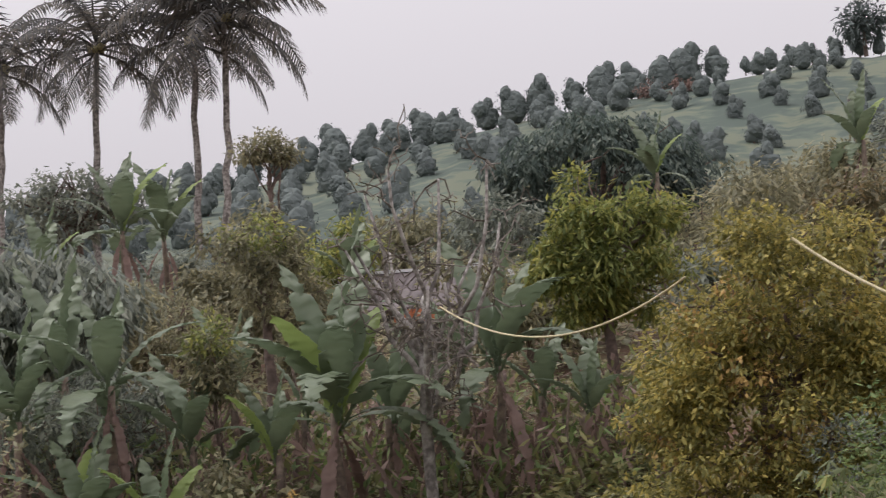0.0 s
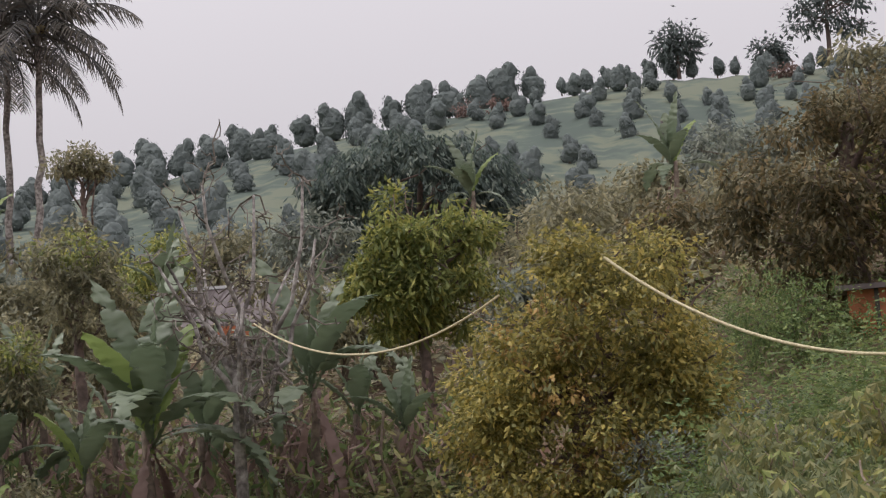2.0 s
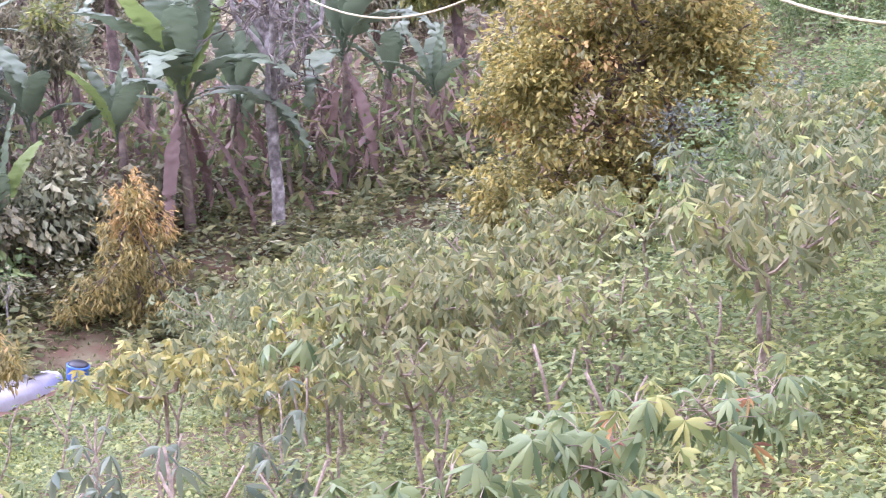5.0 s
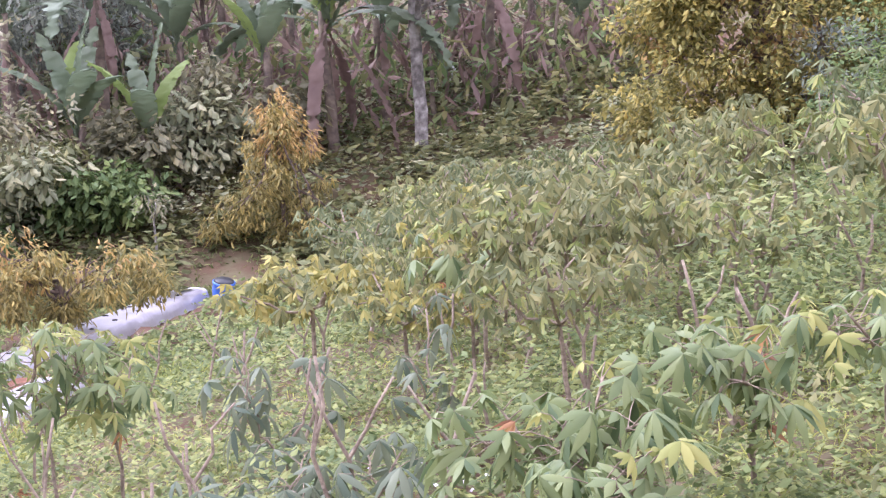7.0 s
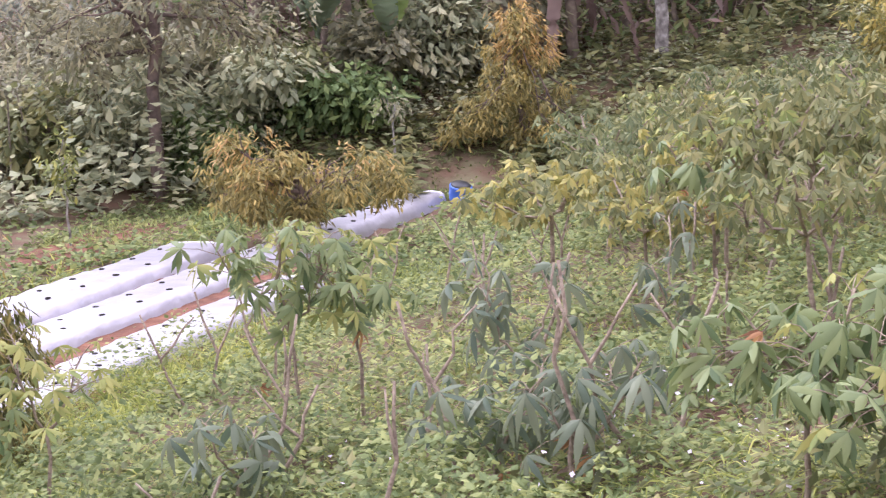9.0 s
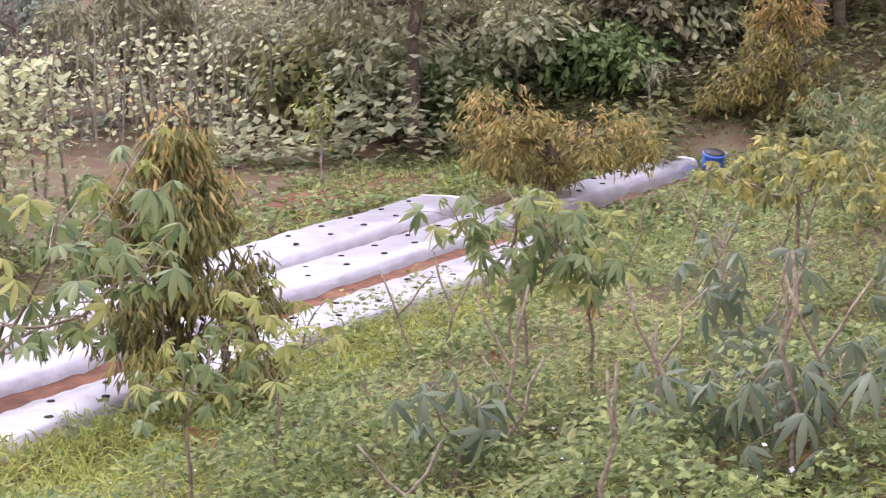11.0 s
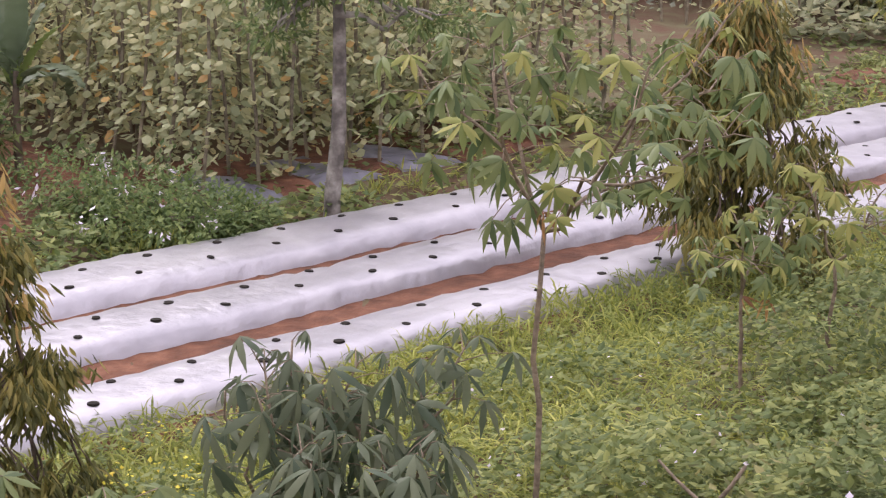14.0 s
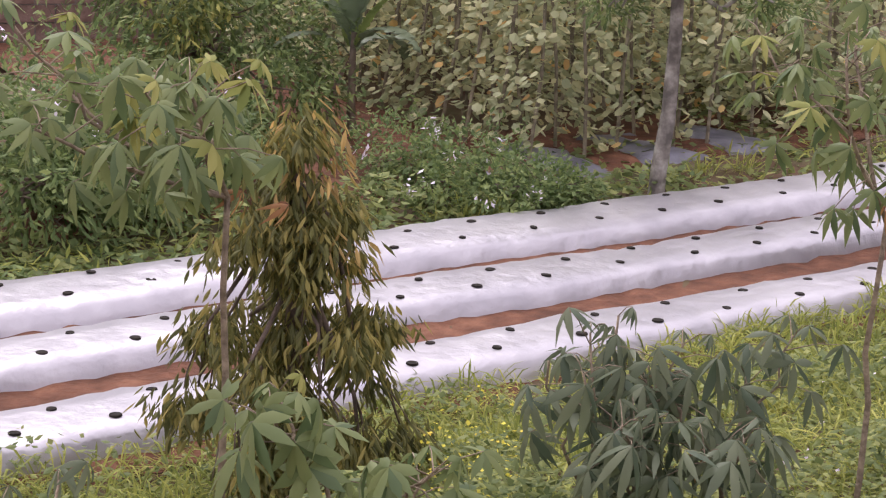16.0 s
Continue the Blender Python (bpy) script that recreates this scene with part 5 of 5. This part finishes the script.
# ---- weeds and grass ----
def cover(name, label, material, n, region, L, W, seed, upright=0.3, height=0.12, droop=0.4, grow=0.02, segs=1, band=False):
    """Leaves scattered over a stretch of ground given in bearings and distances, or along the beds (band)."""
    rng = np.random.default_rng(seed)
    a0, a1, d0, d1, keep = region
    if band:
        along, across = rng.uniform(a0, a1, n), rng.uniform(d0, d1, n)
        x, y = along * BX - across * BY, along * BY + across * BX
        az, d = np.degrees(np.arctan2(x, y)), np.hypot(x, y)
    else:
        az = rng.uniform(a0, a1, n)
        d = d0 * (d1 / d0) ** rng.random(n)
        x, y = d * np.sin(np.radians(az)), d * np.cos(np.radians(az))
    ok = keep(BX * x + BY * y, -BY * x + BX * y, az, d)
    patch = np.sin(x * 2.1 + seed) * np.cos(y * 1.7 - seed) + np.sin(x * 0.7 - y * 0.9 + seed)
    ok &= rng.random(n) < np.clip(0.68 + 0.3 * patch, 0.34, 1)
    x, y, d, patch = x[ok], y[ok], d[ok], patch[ok]
    k = len(x)
    mound = np.sin(x * 5.3 + seed + np.sin(y * 2.1)) * np.sin(y * 4.7 - seed + np.sin(x * 1.7)) + 0.6 * np.sin(x * 2.3 - y * 1.9 + seed)
    h = height * (0.35 + 0.75 * np.clip(mound + 0.3, 0, 1.5)) * rng.random(k) ** 0.8 * np.clip(1 + 0.4 * patch, 0.3, 2)
    pos = np.stack([x, y, ground(x, y) + h], 1)
    dirs = np.stack([rng.normal(0, 1, k), rng.normal(0, 1, k), rng.normal(upright, 0.35, k)], 1)
    s = rng.uniform(0.6, 1.4, k) * (1 + grow * d)
    v, f = leaves(pos, dirs, L * s, W * s, rng, droop, 0.18, segs)
    thing(name, label, "vegetation", kind="stuff", data=mesh_of(name, v, f, material))


BANK = lambda al, ac, az, d: ac < 7.6 + 0.25 * np.sin(al * 2.3)
cover("weeds", "low broad-leaved weeds covering the bank", M_WEED, 170000, (-14, 30, 6.2, 25, BANK), 0.042, 0.025, 601, 0.2, 0.3)
EDGE = lambda al, ac, az, d: (ac < 8.24 + 0.08 * np.sin(al * 5.1) + 0.06 * np.sin(al * 11.3))
cover("grass", "overhanging grass along the edge of the nearest bed", M_GRASS, 26000, (-0.5, 17, 7.2, 8.4, EDGE), 0.27, 0.011, 624, 1.6, 0.08, 0.5, 0.0, 2, True)
cover("weeds", "low green weeds along the edge of the nearest bed", M_WEED, 26000, (-0.5, 17, 7.0, 8.35, EDGE), 0.05, 0.028, 625, 0.4, 0.22, 0.4, 0.0, 1, True)
cover("weeds", "short weeds at the edge of the beds", M_GRASS, 30000, (-49, 5, 5.5, 24, lambda al, ac, az, d: (ac > 7.0) & (ac < 8.2 + 0.12 * np.sin(al * 3.1))), 0.11, 0.007, 614, 0.9, 0.03, 0.5, 0.02)
cover("weeds", "low weeds among the grass", M_WEED, 95000, (-49, -10, 5.0, 14, BANK), 0.046, 0.026, 618, 0.3, 0.22)
cover("weeds", "mixed pale weeds covering the bank", M_FIELD, 26000, (-16, 30, 6.2, 25, BANK), 0.05, 0.026, 602, 0.1, 0.32)
cover("grass", "bright tufted grass on the bank", M_GRASS, 42000, (-49, 30, 6.0, 26, BANK), 0.2, 0.008, 603, 1.2, 0.04, 0.55, 0.01, 2)
cover("weeds", "low weeds round the viewpoint", M_WEED, 34000, (-75, 50, 1.2, 6.4, BANK), 0.05, 0.028, 627, 0.3, 0.12)
cover("grass", "short grass round the viewpoint", M_GRASS, 16000, (-75, 50, 1.2, 6.4, BANK), 0.16, 0.008, 628, 1.1, 0.03, 0.5, 0.0, 2)
cover("tall_weeds", "tall weeds on the slope", M_WEED, 60000, (14, 31, 9, 34, lambda al, ac, az, d: ac < 4), 0.06, 0.022, 604, 0.6, 0.7)
cover("tall_weeds", "dense fresh green weeds on the upper slope", M_FRESH, 66000, (17.5, 31, 16, 31, lambda al, ac, az, d: ac < 4), 0.062, 0.024, 622, 0.7, 0.85)
cover("grass", "bright long grass beside the beds", M_GRASS, 30000, (-48, -10, 5.8, 11, lambda al, ac, az, d: ac < 8.1 + 0.15 * np.sin(al * 3)), 0.28, 0.011, 616, 1.0, 0.02, 0.6, 0.0, 2)
cover("grass", "grass strip beyond the beds", M_GRASS, 40000, (-50, 4, 9, 27, lambda al, ac, az, d: (ac > 10.9) & (ac < 11.75 + 0.4 * np.sin(al * 1.3))), 0.17, 0.015, 605, 1.0, 0.06, 0.5)
cover("weeds", "low weeds beyond the beds", M_WEED, 100000, (-50, 4, 9, 28, lambda al, ac, az, d: (ac > 11.0) & ((ac < 12.3 + 0.6 * np.sin(al * 0.9)) | ((al > 11) & (ac < 15) & (np.sin(al * 3) + np.cos(ac * 4) > -0.9)))), 0.075, 0.042, 606, 0.5, 0.16)
cover("weeds", "dense low weeds along the edge of the outer bed", M_FRESH, 26000, (-50, -4, 11, 24, lambda al, ac, az, d: (ac > 10.93) & (ac < 11.5 + 0.25 * np.sin(al * 1.7))), 0.075, 0.026, 620, 0.9, 0.1, 0.4, 0.02)
cover("grass", "green grass round the far end of the beds", M_WEED, 34000, (-12, 4, 19, 26, lambda al, ac, az, d: ((al > 17.7) & (ac > 9.98) & (ac < 13)) | ((al > 21.3) & (ac < 13) & (ac > 6))), 0.15, 0.022, 621, 1.0, 0.05, 0.5, 0.0)
cover("weeds", "weeds at the foot of the grove", M_FIELD, 36000, (-9, 14, 21.5, 31, lambda al, ac, az, d: ((ac < 7.8) | (al > 20.5)) & ((np.abs(az - 0.5) > 1.2) | (d > 25.1))), 0.13, 0.06, 607, 0.6, 0.4, 0.4, 0.01)
cover("weeds", "pale broad weeds under the grove", M_VINE, 15000, (-9, 13, 24.5, 32, lambda al, ac, az, d: (d > 25.5) | (az > 3)), 0.11, 0.06, 623, 0.5, 0.3, 0.4, 0.0)
cover("tall_grass", "tall pale grass at the foot of the grove", M_FRESH, 9000, (5.5, 10.5, 22.0, 25, lambda al, ac, az, d: d > 0), 0.4, 0.014, 608, 1.8, 0.2, 0.5, 0.0, 2)
cover("weeds", "low weeds past the end of the beds", M_WEED, 26000, (-8, 6, 16, 25.5, lambda al, ac, az, d: (al > 16.2) & (ac < 9.0)), 0.07, 0.034, 617, 0.4, 0.16)
cover("pale_vines", "sprawling vines with pale broad leaves", M_VINE, 9000, (-14, -1.5, 23.5, 30, lambda al, ac, az, d: ac > 12.4), 0.15, 0.12, 609, 0.1, 0.9, 0.2, 0.0)
cover("yellow_flowers", "small yellow flowers in the grass", M_FLOWER, 500, (-46, -24, 5.0, 8.0, lambda al, ac, az, d: (ac < 7.6)), 0.022, 0.02, 610, 0.6, 0.2, 0.1)
cover("yellow_flowers", "dense patch of small yellow flowers in the grass", M_FLOWER, 260, (-34.2, -31.0, 6.9, 8.0, lambda al, ac, az, d: ac < 7.6), 0.018, 0.016, 626, 0.6, 0.24, 0.1)
cover("pale_flowers", "tiny pale flowers in the weeds", M_WFLOWER, 500, (-30, 10, 5.0, 11.0, BANK), 0.022, 0.018, 611, 0.6, 0.25, 0.1)
cover("weeds", "scrub under the tree line", M_OLIVE, 42000, (-9, 29, 31, 62, lambda al, ac, az, d: d > 0), 0.16, 0.07, 612, 0.3, 0.9, 0.3, 0.01)
cover("weeds", "scrub under the orchard trees", M_DARK, 26000, (-52, -8, 20, 42, lambda al, ac, az, d: (ac > 20) | (d > 26)), 0.16, 0.07, 613, 0.3, 0.7, 0.3, 0.0)


def tuft(az, d, h, n, seed, material=M_GRASS):
    rng = np.random.default_rng(seed)
    x, y = spot(az, d)
    pos = rng.normal(0, 0.05, (n, 3)) * (1, 1, 0)
    dirs = rng.normal(0, 0.42, (n, 3)) + (0, 0, 1.0)
    v, f = leaves(pos, dirs, h * rng.uniform(0.6, 1.15, n), np.full(n, 0.012), rng, 0.45, 0.1, 2)
    thing("grass_tuft", "tuft of long thin grass blades", "grass", "grass tufts", at=(x, y, gz(x, y)), data=mesh_of("grass_tuft", v, f, material))


TR = np.random.default_rng(650)
for i, (az, d) in enumerate([(-33.5, 8.6), (-32.2, 8.7), (-31.0, 8.9), (-29.6, 9.1), (-34.6, 8.4), (-21, 10.2), (-19.6, 10.5), (-25.3, 9.6), (-24.0, 9.8), (-43.0, 7.9), (-41.5, 7.8), (-17.8, 11.3), (-32.6, 13.6), (-31.9, 13.5), (-26.8, 14.9), (-25.6, 15.2), (-24.4, 15.4), (-29.0, 8.4), (-27.5, 8.5), (-15.6, 11.4), (-36.0, 7.4), (-30.2, 7.4), (-31.7, 7.0)]):
    tuft(az, d, TR.uniform(0.3, 0.48), 46, 651 + i)


# ---- small things ----
def bucket(az, d):
    x, y = spot(az, d)
    t = thing("bucket", "blue plastic barrel half with a darker rim", "barrel", at=(x, y, gz(x, y) + 0.02))
    t.matrix_basis = pose(x, y, gz(x, y) + 0.03, 14, 8, 0) @ Matrix.Scale(0.85, 4)
    prof = [(0.0, 0.0), (0.13, 0.0), (0.145, 0.03), (0.155, 0.12), (0.15, 0.2), (0.16, 0.21), (0.16, 0.235), (0.145, 0.24), (0.14, 0.05)]
    v, f, n = [], [], 20
    for r, z in prof:
        v += [(r * math.cos(6.28319 * s / n), r * math.sin(6.28319 * s / n), z) for s in range(n)]
    for i in range(len(prof) - 1):
        f += [(i * n + s, i * n + (s + 1) % n, (i + 1) * n + (s + 1) % n, (i + 1) * n + s) for s in range(n)]
    part("body", mesh_of("body", v, f, M_BLUE, True), t)
    part("lid", mesh_of("lid", *tubes([([(0, 0, 0.21), (0, 0, 0.25), (0, 0, 0.27)], [0.142, 0.142, 0.11])], 20), M_DARKMETAL, True), t, "dark blue-grey lid")


bucket(0.4, 23.1)


def canister(az, d):
    x, y = spot(az, d)
    t = thing("canister", "small white plastic canister standing in the grove", "canister", at=(x, y, gz(x, y)))
    part("body", mesh_of("body", *tubes([([(0, 0, 0), (0, 0, 0.02), (0, 0, 0.24), (0, 0, 0.29)], [0.055, 0.065, 0.065, 0.03])], 14), M_WHITE, True), t)
    part("cap", mesh_of("cap", *tubes([([(0, 0, 0.285), (0, 0, 0.32)], [0.028, 0.026])], 12), M_DARKMETAL), t)


canister(7.45, 30.6)


def line(name, label, a, b, sag, r, material, n=28, category="rope"):
    a, b = np.array(a), np.array(b)
    s = np.linspace(0, 1, n)
    p = a + (b - a) * s[:, None]
    p[:, 2] -= sag * 4 * s * (1 - s)
    thing(name, label, category, data=mesh_of(name, *tubes([(p, [r] * n)], 6), material, True))


line("rope", "slack cream rope tied between two trees", (*spot(7.1, 26.6), level(3.3, 26.6)), (*spot(14.3, 19.6), level(3.6, 19.6)), 0.5, 0.012, M_ROPE)
line("rope", "slack cream rope running from the durian tree", (*spot(17.45, 18.2), level(4.45, 18.2)), (*spot(32.5, 15.0), level(2.6, 15.0)), 0.72, 0.014, M_ROPE)


def pole(az, d):
    x, y = spot(az, d)
    z = gz(x, y)
    t = thing("utility_pole", "old leaning dark wooden utility pole", "utility pole", at=(x, y, z))
    h = level(8.2, d) - z
    part("shaft", mesh_of("shaft", *tubes([([(0.15, 0, -0.4), (0.05, 0, h * 0.5), (-0.1, 0, h)], [0.11, 0.1, 0.085])], 10), M_POST, True), t)
    part("bracket", mesh_of("bracket", *box(-0.25, 0.2, -0.04, 0.04, h * 0.72, h * 0.72 + 0.08), M_POST), t)


pole(19.4, 62.0)
line("cable", "thin black overhead cable", (*spot(16.6, 55.0), level(5.6, 55)), (*spot(19.4, 62.0), level(7.0, 62)), 0.35, 0.018, M_CABLE, 16, "cable")
line("cable", "thin black overhead cable", (*spot(19.4, 62.0), level(7.0, 62)), (*spot(28.0, 66.0), level(7.2, 66)), 0.5, 0.018, M_CABLE, 16, "cable")
DR = np.random.default_rng(690)
for i, (az, d, h, lx) in enumerate([(6.0, 8.4, 0.7, 0.25), (-6.2, 9.0, 0.6, 0.3), (17.9, 12.0, 0.9, 0.2), (-9.6, 7.8, 0.5, 0.3), (4.9, 8.0, 0.8, -0.3), (10.5, 9.5, 0.9, 0.15), (15.2, 9.0, 0.8, -0.2), (-17.3, 6.6, 0.35, 0.3)] + [(DR.uniform(-8, 20), DR.uniform(7.5, 17), DR.uniform(0.5, 1.0), DR.uniform(-0.35, 0.35)) for _ in range(34)]):
    r = np.random.default_rng(700 + i)
    x, y = spot(az, d)
    z = gz(x, y)
    p = limb((0, 0, -0.05), (lx, 0.1, h), r, 0.03, 6)
    fork = limb(p[3], p[3] + np.array((-lx * 0.7, 0.05, h * 0.4)), r, 0.04, 4)
    thing("dry_branch", "bare pale cassava branch standing in the weeds", "branch", "dry branches", at=(x, y, z), data=mesh_of("dry_branch", *tubes([(p, np.linspace(0.013, 0.007, 6)), (fork, np.linspace(0.009, 0.005, 4))], 6), M_CSTEM, True))
